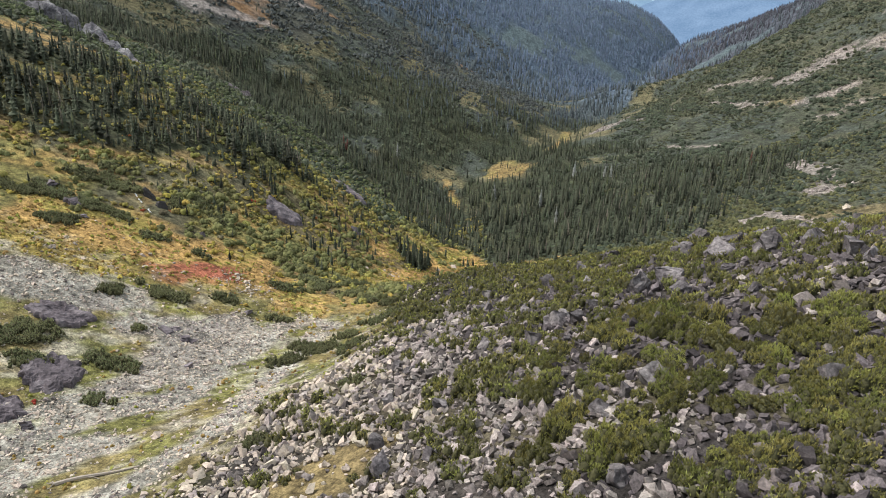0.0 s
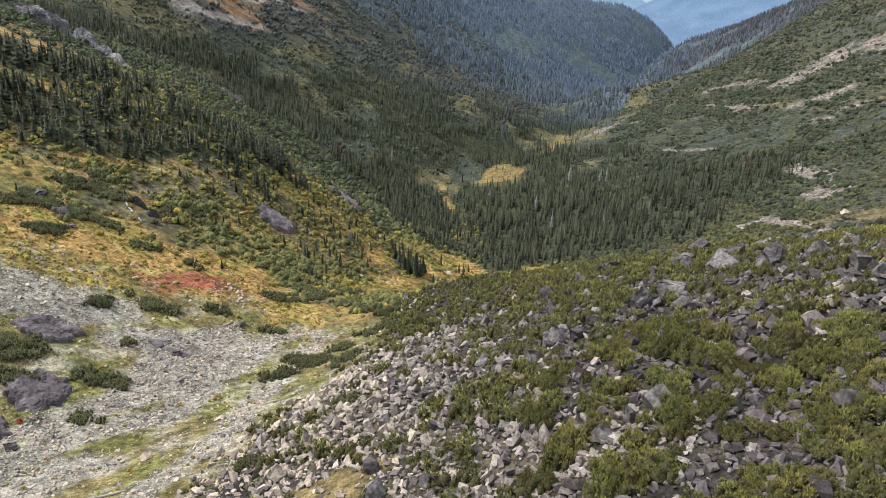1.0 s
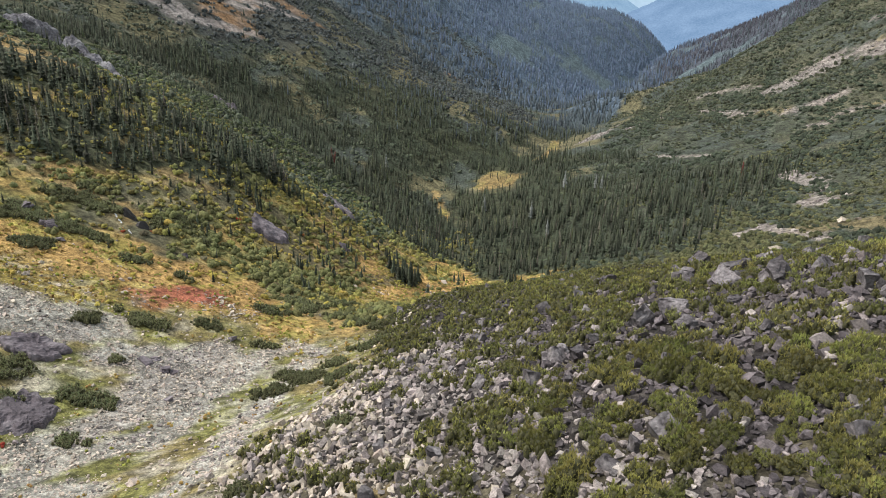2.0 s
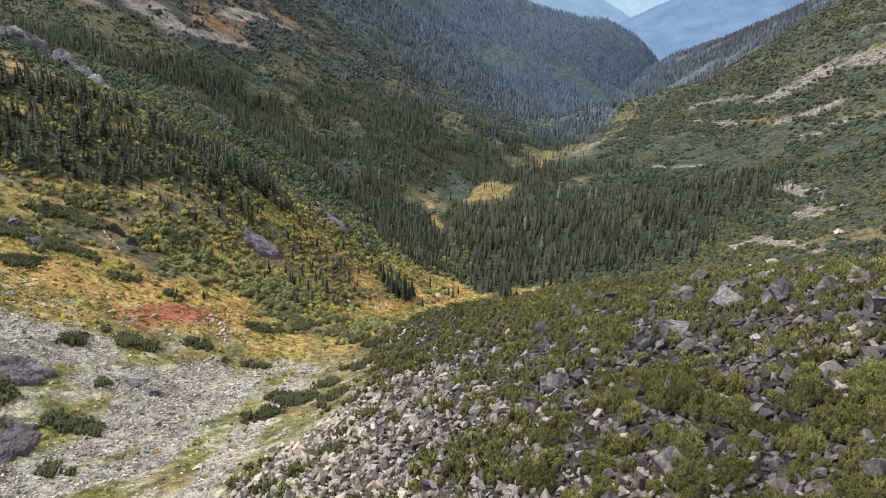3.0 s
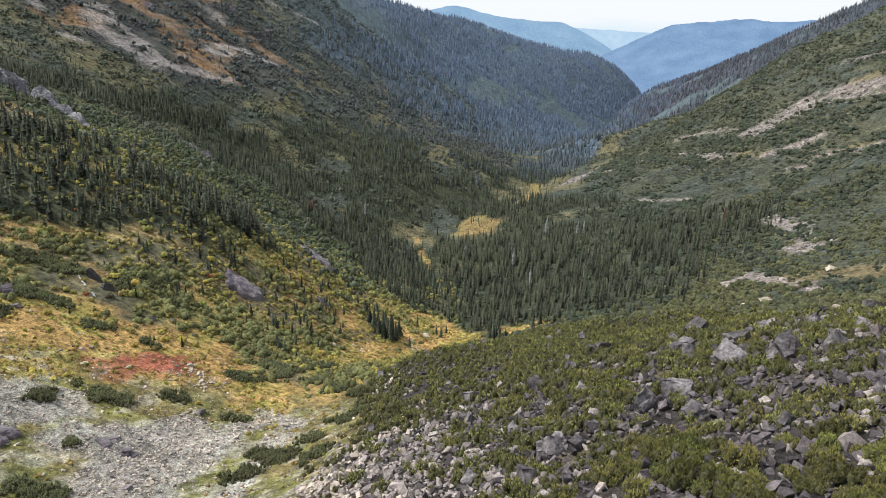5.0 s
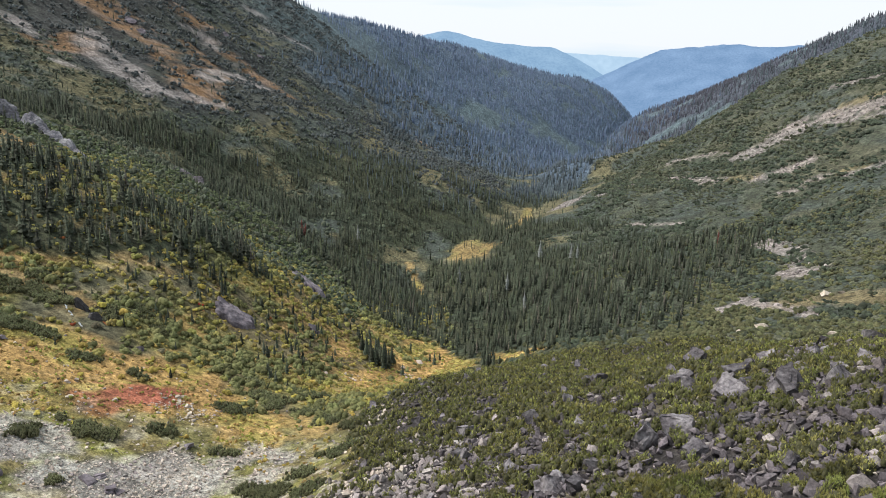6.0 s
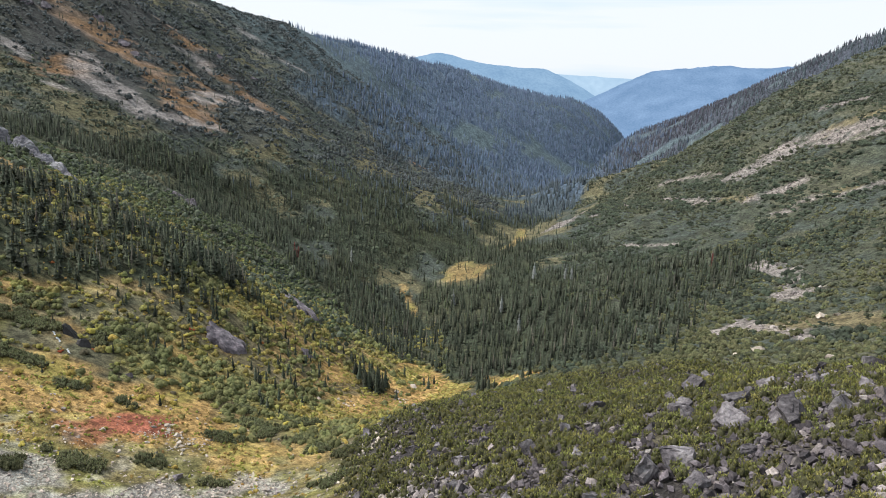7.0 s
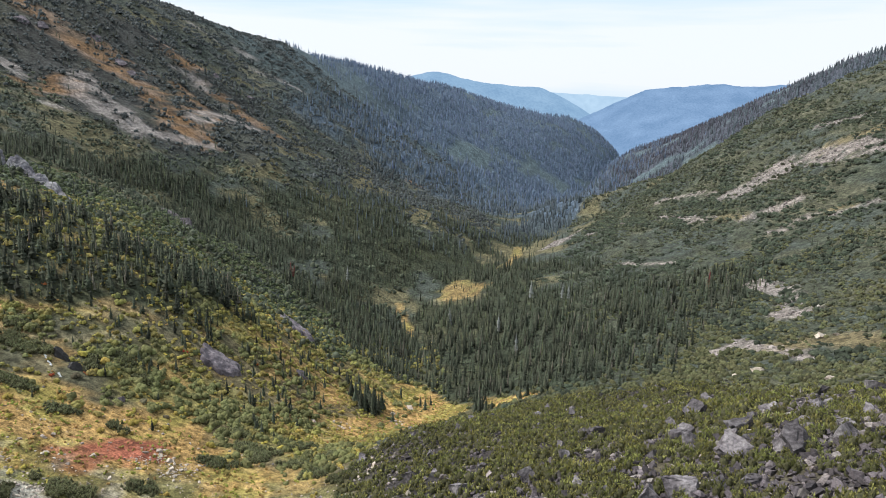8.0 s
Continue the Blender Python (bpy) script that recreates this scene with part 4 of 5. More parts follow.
strewn("upland_shrubs", SHRUBS_FAR, high_shrubs[~on_face], turns_for((~on_face).sum()), 1.6 + 2.2 * rng.random((~on_face).sum()), [M_SCRUB], "green scrub on the mountain's flank", "shrubs", rng=rng)
strewn("upland_shrubs", SHRUBS_FAR, high_shrubs[on_face], turns_for(on_face.sum()), 1.8 + 3.0 * rng.random(on_face.sum()) ** 1.5, [M_FACE_SCRUB], "dark slate-green scrub on the mountain's bare flank", "shrubs", rng=rng)
strip = sown(rng, 3200, 25, 150, 215, 335, lambda x, y: (1 - spur(x, y)) * (1 - forest(x, y)) * (1 - meadow(x, y)) * (1 - bare(x, y)) * ramp(fbm(x, y, 9, 335), 0.32, 0.46) * 0.8)
strewn("green_shrubs", SHRUBS, strip, turns_for(len(strip)), 1.2 + 1.4 * rng.random(len(strip)), [M_OLIVE_HEATH], "green shrubs between the spur and the woods", "shrubs", rng=rng)
near_right = sown(rng, 9000, 95, 270, 205, 430, lambda x, y: open_slope(x, y) * ramp(fbm(x * 0.6 - y * 0.2, y, 14, 336), 0.36, 0.5) * ramp(x - low_line(y), 60, 85) * 0.75)
strewn("heath_shrubs", SHRUBS_MID, near_right, turns_for(len(near_right)), 0.9 + 1.3 * rng.random(len(near_right)), [M_OLIVE_HEATH], "dull green low shrubs at the foot of the open slope", "shrubs", rng=rng)
high_right = sown(rng, 18000, 200, 760, 520, 1100, lambda x, y: (1 - forest(x, y)) * open_slope(x, y) * clumpy(x, y, 40, 343) * 0.5)
strewn("upland_shrubs", SHRUBS_FAR, high_right, turns_for(len(high_right)), 1.8 + 2.0 * rng.random(len(high_right)), [M_HEATH], "green scrub on the opposite slope", "shrubs", rng=rng)

# ---- the blocky spur ----
def pines_grow(x, y):
    right = ramp(x - 0.02 * (y - 60) + (fbm(x, y, 12, 403) - 0.5) * 20, -2, 16)
    open_ground = ramp(fbm(x, y, 4.5, 404, 3) + 0.08 * ramp(y, 85, 130), 0.39, 0.49)
    return spur(x, y) * (0.22 + 0.78 * np.maximum(right, 0.6 * ramp(y, 125, 150))) * open_ground


blocks = np.concatenate([sown(rng, 37000, -55, 112, 25, 140, lambda x, y: talus(x, y)), sown(rng, 17000, -40, 130, 140, 295, lambda x, y: talus(x, y) * 0.8)])
order = np.argsort(np.hypot(blocks[:, 0] - 22, blocks[:, 1] - 66))
blocks = blocks[order]
sz = 0.46 + 1.1 * rng.random(len(blocks)) ** 3.0
blocks[:, 2] += 0.2 * sz
near_n = 300
far_blocks, far_sz = blocks[near_n:], (sz[near_n:] * (1 - 0.25 * ramp(blocks[near_n:, 1], 115, 150)))[:, None] * rng.uniform(0.75, 1.3, (len(blocks) - near_n, 3))
cream = rng.random(len(far_blocks)) < 0.004 + 0.62 * (1 - ramp(far_blocks[:, 0] + (fbm(far_blocks[:, 0], far_blocks[:, 1], 14, 406) - 0.5) * 30, -12, 4))
dull = ~cream & (rng.random(len(far_blocks)) < 0.85 * ramp(far_blocks[:, 0] + 0.2 * (far_blocks[:, 1] - 80), 6, 30))
strewn("dark_talus", STONES, far_blocks[dull], turns_for(dull.sum()), far_sz[dull], [M_DARK_STONE], "dark weathered stone blocks between the dwarf pines, darkened further for shade", "talus", tilt=0.5, flat=True, rng=rng)
cream_or_dull = cream | dull
talus_field = strewn("talus_field", STONES, far_blocks[~cream_or_dull], turns_for((~cream_or_dull).sum()), far_sz[~cream_or_dull], [M_STONE], "loose field of grey angular stone blocks on the spur", "talus", tilt=0.5, flat=True, rng=rng)
strewn("pale_talus", STONES, far_blocks[cream], turns_for(cream.sum()), far_sz[cream], [M_PALE], "cream-coloured broken stones at the spur's foot", "talus", tilt=0.5, flat=True, rng=rng)
bedstones = sown(rng, 52000, -110, 5, 60, 215, lambda x, y: np.clip(bed(x, y) * 0.95 + scree(x, y) * 0.9 + (1 - spur(x, y)) * (0.10 * (1 - ramp(y, 170, 190)) + 0.03 + 0.5 * blob(x, y, -56, 190, 9, 5, 20, 0.5, 4, 405)), 0, 1) * 0.9)
sz2 = 0.26 + 0.75 * rng.random(len(bedstones)) ** 4
grey = rng.random(len(bedstones)) < 0.12 + 0.45 * ramp(fbm(bedstones[:, 0], bedstones[:, 1], 12, 407), 0.48, 0.6)
sz2 = sz2[:, None] * rng.uniform(0.75, 1.3, (len(bedstones), 3))
strewn("stream_stones", STONES, bedstones[~grey], turns_for((~grey).sum()), sz2[~grey], [M_PALE], "pale stones along the dry stream bed", "stones", tilt=0.3, flat=True, rng=rng)
strewn("stream_stones", STONES, bedstones[grey], turns_for(grey.sum()), sz2[grey], [M_STONE], "grey stones scattered over the scree", "stones", tilt=0.3, flat=True, rng=rng)
slope_stones = sown(rng, 40000, 100, 460, 210, 720, lambda x, y: np.clip(bare(x, y) * 0.5 + rocky(x, y) + bare(x, y), 0, 1) * 0.6)
strewn("slope_stones", STONES, slope_stones, turns_for(len(slope_stones)), 0.7 + 1.6 * rng.random(len(slope_stones)) ** 2, [M_STONE], "stones on bare patches of the opposite slope", "stones", tilt=0.3, flat=True, rng=rng)

pines = np.concatenate([sown(rng, 8600, -35, 112, 25, 135, lambda x, y: pines_grow(x, y) * 0.6), sown(rng, 12500, -25, 150, 135, 300, lambda x, y: pines_grow(x, y) * 0.6)])
order = np.argsort(np.hypot(pines[:, 0] - 30, pines[:, 1] - 72))
pines = pines[order]
psz = (0.9 + 1.6 * rng.random(len(pines)) ** 1.6) * (1 + 0.15 * ramp(pines[:, 1], 110, 150))
NEAR_PINES = 300
rest = np.arange(len(pines)) >= NEAR_PINES
back = rest & (pines[:, 1] > 132)
rest &= ~back
strewn("dwarf_pines", PINES_MID, pines[rest], turns_for(rest.sum()), psz[rest], [M_PINE, M_TWIG_SHADE], "olive green dwarf pines spreading over the blocks", "shrubs", rng=rng)
strewn("dwarf_pines", PINES_FAR, pines[back], turns_for(back.sum()), psz[back], [M_PINE, M_TWIG_SHADE], "olive green dwarf pines on the back of the spur", "shrubs", rng=rng)

tufts = sown(rng, 16000, -125, 75, 60, 340, lambda x, y: np.clip(meadow(x, y) * 0.7 + 0.25 * terraces(x, y) + 0.12 * (y < 200), 0, 1) * (1 - spur(x, y)) * (1 - scree(x, y)))
TUFTS = [shrub_piece(rng, 7, 0.4, 0.8, 2, 4) for _ in range(5)]
half = rng.random(len(tufts)) < 0.6
M_OCHRE = material("ochre_grass", (0.33, 0.22, 0.08), grain=0.6, contrast=0.4, bump=0, vary=0.3, thin=0.25)
M_LIME = material("yellow_green_grass", (0.27, 0.28, 0.06), grain=0.6, contrast=0.4, bump=0, vary=0.3, thin=0.25)
strewn("grass_tufts", TUFTS, tufts[half], turns_for(half.sum()), 0.35 + 0.5 * rng.random(half.sum()), [M_OCHRE], "ochre autumn grass tufts across the meadow", "grass", rng=rng)
strewn("grass_tufts", TUFTS, tufts[~half], turns_for((~half).sum()), 0.35 + 0.5 * rng.random((~half).sum()), [M_LIME], "yellow-green grass tufts across the meadow", "grass", rng=rng)


# ---- single things ----
def ground_at(x, y):
    return float(height([x], [y])[0])


def split_piece(name, piece, materials):
    """One mesh for each slot of a piece, with only the points that it uses."""
    v, t, s = piece
    out = []
    for k, m in enumerate(materials):
        tk = t[s == k]
        used, flat = np.unique(tk, return_inverse=True)
        out.append(mesh_of(name, v[used], flat.reshape(tk.shape), [m]))
    return out


def solid(name, bm, m):
    me = bpy.data.meshes.new(name)
    bm.to_mesh(me)
    bm.free()
    me.materials.append(m)
    return me


# dwarf pines on the spur, each with its dark core and its needles
PINE_MESHES = [split_piece("dwarf_pine", p, [M_PINE, M_TWIG_SHADE]) for p in PINES]
pine_group = "dwarf pines on the spur"
for k in range(NEAR_PINES):
    leaf, core = PINE_MESHES[k % len(PINE_MESHES)]
    bush = new("dwarf_pine")
    bush.matrix_basis = Matrix.LocRotScale(Vector(pines[k]), Euler((0, 0, rng.uniform(0, 6.28))), Vector((psz[k], psz[k], psz[k] * rng.uniform(0.95, 1.35))))
    part("foliage", leaf, bush)
    tagged(part("branchwork", core, bush), "dark cores for inner twigs and the shade among them", kind="stuff")
    tagged(bush, "low olive green dwarf pine with upright tufts among grey blocks" if psz[k] < 1.7 else "broad olive green dwarf pine spreading over grey blocks", "shrub", pine_group)

# loose blocks of the talus
STONE_MESHES = [mesh_of("stone", v, t, [M_STONE], flat=True) for v, t, s in STONES]
for k in range(near_n):
    ob = part("stone", STONE_MESHES[k % len(STONE_MESHES)], talus_field)
    s = sz[k]
    ob.matrix_basis = Matrix.LocRotScale(Vector(blocks[k]), Euler((rng.normal(0, 0.3), rng.normal(0, 0.3), rng.uniform(0, 6.28))), Vector((s * rng.uniform(0.8, 1.3), s * rng.uniform(0.8, 1.2), s * rng.uniform(0.8, 1.3))))


def boulder_mesh(seed, cuts=5, m=None, fine=4):
    """A big jointed block 1 m across: beds of rock broken off along three sets of joints, with open cracks."""
    r = np.random.default_rng(seed)
    bm = bmesh.new()
    bmesh.ops.create_icosphere(bm, subdivisions=fine, radius=0.9)
    axes = Euler(r.uniform(-0.5, 0.5, 3)).to_matrix()
    planes = [(axes @ Vector(n), r.uniform(0.26, 0.42)) for n in ((1, 0, 0), (-1, 0, 0), (0, 1, 0), (0, -1, 0), (0, 0, 1), (0, 0, -1))]
    planes += [(Vector(r.normal(0, 1, 3)).normalized(), r.uniform(0.26, 0.42)) for _ in range(cuts)]
    up, along, across = axes @ Vector((0.35, 0.2, 0.9)).normalized(), axes @ Vector((0.95, 0.1, -0.3)).normalized(), axes @ Vector((0, 1, 0))
    shift, gap = r.uniform(-0.09, 0.09, (24, 2)), r.uniform(0.12, 0.2)
    for v in bm.verts:
        for _ in range(3):
            for n, dist in planes:
                over = v.co.dot(n) - dist
                if over > 0:
                    v.co -= n * over
        p = v.co.copy()
        bed_no = int(p.dot(up) / gap + 8 + noise.noise(p * 2.0 + Vector((seed, 0, 0))) * 0.6)
        part_no = int(p.dot(along) / 0.24 + 12 + noise.noise(p * 2.5 + Vector((0, seed, 0))) * 0.5)
        a, b = shift[bed_no % 24], shift[(part_no * 5 + bed_no) % 24]
        side = p - up * p.dot(up)
        v.co += side * (a[0] * 1.6) + along * b[1] * 0.7 + up * b[0] * 0.55
        v.co += p.normalized() * noise.noise(p * 11 + Vector((seed * 3.1, 0, 0))) * 0.02
    bmesh.ops.triangulate(bm, faces=bm.faces)
    return solid("boulder", bm, m or M_STONE)


BOULDERS = [boulder_mesh(k, 5, M_BOULDER) for k in range(7)]
PALE_BOULDERS = [boulder_mesh(80 + k, 4, M_PALE, 3) for k in range(4)]
DARK_BOULDERS = [boulder_mesh(20 + k, 4, M_CLIFF) for k in range(3)]
BOULDER_KINDS = ("large angular grey boulder lodged among dwarf pines", "weathered grey boulder with broken faces on the spur", "slanting grey boulder rising over the dwarf pines")


def boulder(x, y, size, k, mesh, label, tall=0.75):
    ob = new("boulder", mesh)
    ob.matrix_basis = Matrix.LocRotScale((x, y, ground_at(x, y) + size * 0.08 * tall), Euler((rng.normal(0, 0.25), rng.normal(0, 0.25), rng.uniform(0, 6.28))), (size, size * rng.uniform(0.65, 0.9), size * tall))
    return tagged(ob, label, "boulder", "boulders")


SPUR_BOULDERS = [(50, 130, 5.6), (58, 125, 6.8), (51, 115, 8.0), (54, 121, 4.6), (49, 125, 4.4), (58, 143, 7.0), (58, 111, 7.4), (63, 108, 5.0), (41, 108, 6.4), (44, 105, 5.0), (35, 106, 7.0), (41, 148, 5.4), (27, 72, 5.2), (19, 56, 3.8), (42, 62, 4.0), (20, 69, 4.0), (21, 103, 5.6), (17, 112, 4.4),
                 (19, 150, 5.4), (5, 160, 5.4), (-4, 157, 3.6), (89, 136, 6.0), (75, 129, 4.0), (68, 134, 5.2), (72, 128, 4.4), (39, 99, 4.6), (13, 140, 4.6), (48, 104, 3.4), (45, 136, 3.4)]
SPUR_BOULDERS += [(38, 52, 3.0), (29, 91, 3.8), (33, 71, 3.0), (45, 88, 3.4), (66, 112, 4.4), (30, 122, 3.8), (24, 133, 4.2), (10, 128, 3.6), (32, 138, 4.4), (52, 138, 4.0), (74, 118, 4.0), (26, 96, 3.4)]
for k, (x, y, s) in enumerate(SPUR_BOULDERS):
    boulder(x, y, s * 0.92, k, BOULDERS[k % 7], BOULDER_KINDS[k % 3], rng.uniform(0.8, 1.25))
BLOCKS = [boulder_mesh(60 + k, 4, M_BOULDER, 3) for k in range(6)]
more = sown(rng, 900, -8, 118, 40, 250, lambda x, y: spur(x, y) * (0.12 + 0.5 * ramp(fbm(x, y, 16, 408), 0.5, 0.62)))
for k, p in enumerate(more[:230]):
    boulder(p[0], p[1], 1.5 + 2.6 * rng.random() ** 1.8, k, BLOCKS[k % 6], "angular dark grey block standing out of the dwarf pines", rng.uniform(0.8, 1.4))
SIDE_BOULDERS = [(-55, 137, 3.0), (-64, 154, 3.4), (-58, 149, 3.0), (-60, 149, 4.5), (-106, 198, 4.6), (-122, 211, 6.0), (-72, 104, 4.4), (-65, 151, 4.8), (-51, 173, 3.6), (-99, 124, 6.0)]
for k, (x, y, s) in enumerate(SIDE_BOULDERS):
    boulder(x, y, s, k, DARK_BOULDERS[k % 3], "dark purplish-grey boulder half buried in pale scree", 0.4)
for k, (x, y, s) in enumerate([(128, 240, 6.0), (136, 214, 4.5), (166, 266, 5.0), (170, 263, 3.0), (121, 243, 2.2), (112, 252, 1.8), (-47, 100, 2.6), (-40, 118, 2.2), (-36, 128, 2.4), (10, 318, 4.0), (2, 305, 3.0), (-14, 302, 3.2)]):
    boulder(x, y, s, k, PALE_BOULDERS[k % 4], "pale grey boulder lying in grass and gravel", 0.6)
for x, y, spread, n in ((-59, 196, 5.0, 16), (-56, 190, 4.0, 8), (-24, 258, 7.0, 12), (-15, 268, 6.0, 10), (3, 296, 4.0, 9), (-96, 176, 8.0, 8), (-80, 186, 8.0, 7)):
    for k in range(n):
        a, r = rng.uniform(0, 6.283), spread * math.sqrt(rng.random())
        boulder(x + r * math.cos(a), y + r * math.sin(a), rng.uniform(0.7, 1.9), k, PALE_BOULDERS[k % 4], "small pale stone lying in ochre grass", 0.6)


# rock outcrops
def outcrop(x, y, wide, deep, high, turn, seed, label, lean=0.0, rock=None):
    r = np.random.default_rng(seed)
    planes = [(Vector((r.uniform(-0.25, 0.25), -0.8, 0.6)).normalized(), r.uniform(0.42, 0.55))] + [(Vector((r.normal(0, 1), r.normal(-0.3, 0.6), abs(r.normal(0.3, 0.5)))).normalized(), r.uniform(0.5, 0.8)) for _ in range(8)]
    bm = bmesh.new()
    bmesh.ops.create_icosphere(bm, subdivisions=5, radius=1.0)
    for v in bm.verts:
        p = v.co.copy()
        q = Vector((p.x * wide, p.y * deep, p.z * high)) * 0.22 + Vector((seed * 5.3, 0, 0))
        for n, dist in planes:
            over = p.dot(n) - dist
            if over > 0:
                p -= n * over * 0.95
        step = noise.noise(q) * 0.6 + noise.noise(q * 2.3) * 0.35 + noise.noise(q * 6) * 0.14
        crack = abs(noise.noise(Vector((q.x * 3.0 + q.z, q.y * 3.0, q.z * 0.8)))) ** 0.5
        v.co = p * (1 + 0.14 * step - 0.10 * (1 - min(1.0, crack * 1.6)))
        v.co = Vector((v.co.x * wide / 2, v.co.y * deep / 2, v.co.z * high))
    bmesh.ops.triangulate(bm, faces=bm.faces)
    ob = new("rock_outcrop", solid("rock_outcrop", bm, rock or M_CLIFF))
    ob.matrix_basis = Matrix.LocRotScale((x, y, ground_at(x, y) - 0.22 * high), Euler((lean, 0, radians(turn))), None)
    return tagged(ob, label, "rock outcrop", "outcrops")


outcrop(-38, 346, 9, 6, 4.0, 50, 9, "dark rock face among firs and shrubs")
for k, (x, y, w, h) in enumerate([(-208, 378, 24, 12), (-197, 381, 26, 13), (-184, 382, 24, 11), (-172, 376, 19, 9), (-162, 369, 14, 7), (-154, 363, 12, 6)]):
    outcrop(x, y, w, 14, h, 5 + 4 * k, 30 + k, "broken pale grey cliff step above the fir forest", rock=M_PALE_CLIFF)
for k, (x, y, w, h) in enumerate([(-150, 500, 16, 6), (-139, 492, 14, 6), (-132, 484, 9, 4)]):
    outcrop(x, y, w, 11, h, 10, 40 + k, "dark grey cliff band among firs")
# Wet rock, near black in colour to stand for the shaded crevice.
M_WET = material("wet_rock_crevice_shade", (0.03, 0.027, 0.027), rough=0.5, grain=0.5, contrast=1.4, bump=0.8)
outcrop(-99, 229, 7, 5, 4.0, 10, 50, "wet rock of a small ravine, painted black for the crevice's shade", rock=M_WET)
outcrop(-94, 226, 5, 4, 2.6, 40, 51, "wet rock of a small ravine, painted black for the crevice's shade", rock=M_WET)
outcrop(-79, 219, 5, 3, 2.2, 10, 52, "small dark rock step in yellow grass")
for k, (x, y, w, h) in enumerate([(-250, 735, 16, 7), (-262, 742, 14, 6), (-330, 700, 18, 8), (-318, 712, 14, 6), (-200, 860, 20, 9), (-165, 868, 16, 7), (-290, 760, 16, 7)]):
    outcrop(x, y, w, 16, h * 0.8, 25, 60 + k, "dark crag on the mountain's bare flank")

# bare slabs that lie in the slope
def slab(x, y, wide, deep, thick, turn, seed, label):
    """A smooth sheet of rock, tilted with the hillside, with a broken rim and shallow steps."""
    c, si = math.cos(radians(turn)), math.sin(radians(turn))
    e = 0.4
    ux = Vector((c, si, (ground_at(x + c * wide * e, y + si * wide * e) - ground_at(x - c * wide * e, y - si * wide * e)) / (2 * wide * e))).normalized()
    uy = Vector((-si, c, (ground_at(x - si * deep * e, y + c * deep * e) - ground_at(x + si * deep * e, y - c * deep * e)) / (2 * deep * e))).normalized()
    bm = bmesh.new()
    bmesh.ops.create_icosphere(bm, subdivisions=5, radius=1.0)
    for v in bm.verts:
        p = v.co.copy()
        out = Vector((p.x, p.y, 0))
        ragged = 1 + 0.25 * noise.noise(out.normalized() * 1.6 + Vector((seed, 0, 0))) + 0.25 * noise.noise(out.normalized() * 4 + Vector((seed, 3, 0))) if out.length > 0.01 else 1
        top = max(-1.0, min(0.42, p.z))
        q = Vector((p.x * wide, p.y * deep, 0)) * 0.12 + Vector((seed * 3.7, 0, 0))
        rise = top * thick + 0.5 * noise.noise(q) + 0.22 * round(3 * noise.noise(q * 1.7)) + 0.12 * noise.noise(q * 7)
        v.co = ux * (p.x * wide / 2 * ragged) + uy * (p.y * deep / 2 * ragged) + Vector((0, 0, rise))
    bmesh.ops.triangulate(bm, faces=bm.faces)
    ob = new("rock_outcrop", solid("rock_outcrop", bm, M_CLIFF))
    ob.location = (x, y, ground_at(x, y))
    return tagged(ob, label, "rock outcrop", "outcrops")


slab(-62, 268, 17, 13, 3.6, 15, 1, "smooth dark purple-grey rock slab bared on a shrubby slope")
slab(-47, 360, 15, 30, 4.5, 28, 2, "long dark grey rock slab between firs")
slab(-36, 300, 6, 7, 2.0, 10, 4, "small dark rock slab among green shrubs")
slab(-85, 143, 13, 9, 2.4, 12, 5, "broad purplish-grey boulder slab in pale scree")
slab(-77, 122, 12, 14, 2.8, 30, 6, "large purplish-grey rock hump beside dark pines")
slab(-80, 108, 10, 9, 2.2, 10, 7, "purplish-grey rock hump at the edge of the scree")
slab(-112, 205, 6, 5, 2.6, 10, 8, "grey rock hump beside a dark pine thicket")

# a thin waterfall
M_WATER = material("white_water", (0.75, 0.78, 0.80), rough=0.25, grain=0.2, contrast=0.2, bump=0.3)
fall = new("waterfall")
fall.location = (-102, 226, ground_at(-102, 226))
for k, (x0, y0, x1, y1, w) in enumerate(((-102.2, 226.4, -98.6, 222.8, 0.7), (-96.3, 221.2, -94.6, 219.4, 0.6))):
    bm = bmesh.new()
    rows = 12
    for i in range(rows):
        f = i / (rows - 1)
        x, y = x0 + (x1 - x0) * f + 0.25 * math.sin(i * 1.7 + k), y0 + (y1 - y0) * f
        for side in (-1, 0, 1):
            half = side * w * 0.5 * (0.7 + 0.4 * math.sin(i * 2.1 + k))
            sx, sy = x + half * 0.7, y + half * 0.7
            bm.verts.new((sx + 102, sy - 226, ground_at(sx, sy) - fall.location.z + (0.34 if side == 0 else 0.22)))
    bm.verts.ensure_lookup_table()
    for i in range(rows - 1):
        for j in range(2):
            bm.faces.new([bm.verts[i * 3 + j], bm.verts[i * 3 + j + 1], bm.verts[i * 3 + 4 + j], bm.verts[i * 3 + 3 + j]])
    bmesh.ops.solidify(bm, geom=bm.faces[:], thickness=0.2)
    part("water_strand", solid("water_strand", bm, M_WATER), fall)
tagged(fall, "thin white waterfall dropping through a dark ravine", "waterfall")

# thickets of dark pine on the left side of the stream
M_PINE_DARK = material("dark_pine_needles", (0.20, 0.215, 0.115), grain=0.6, contrast=0.4, bump=0, vary=0.25, thin=0.2)


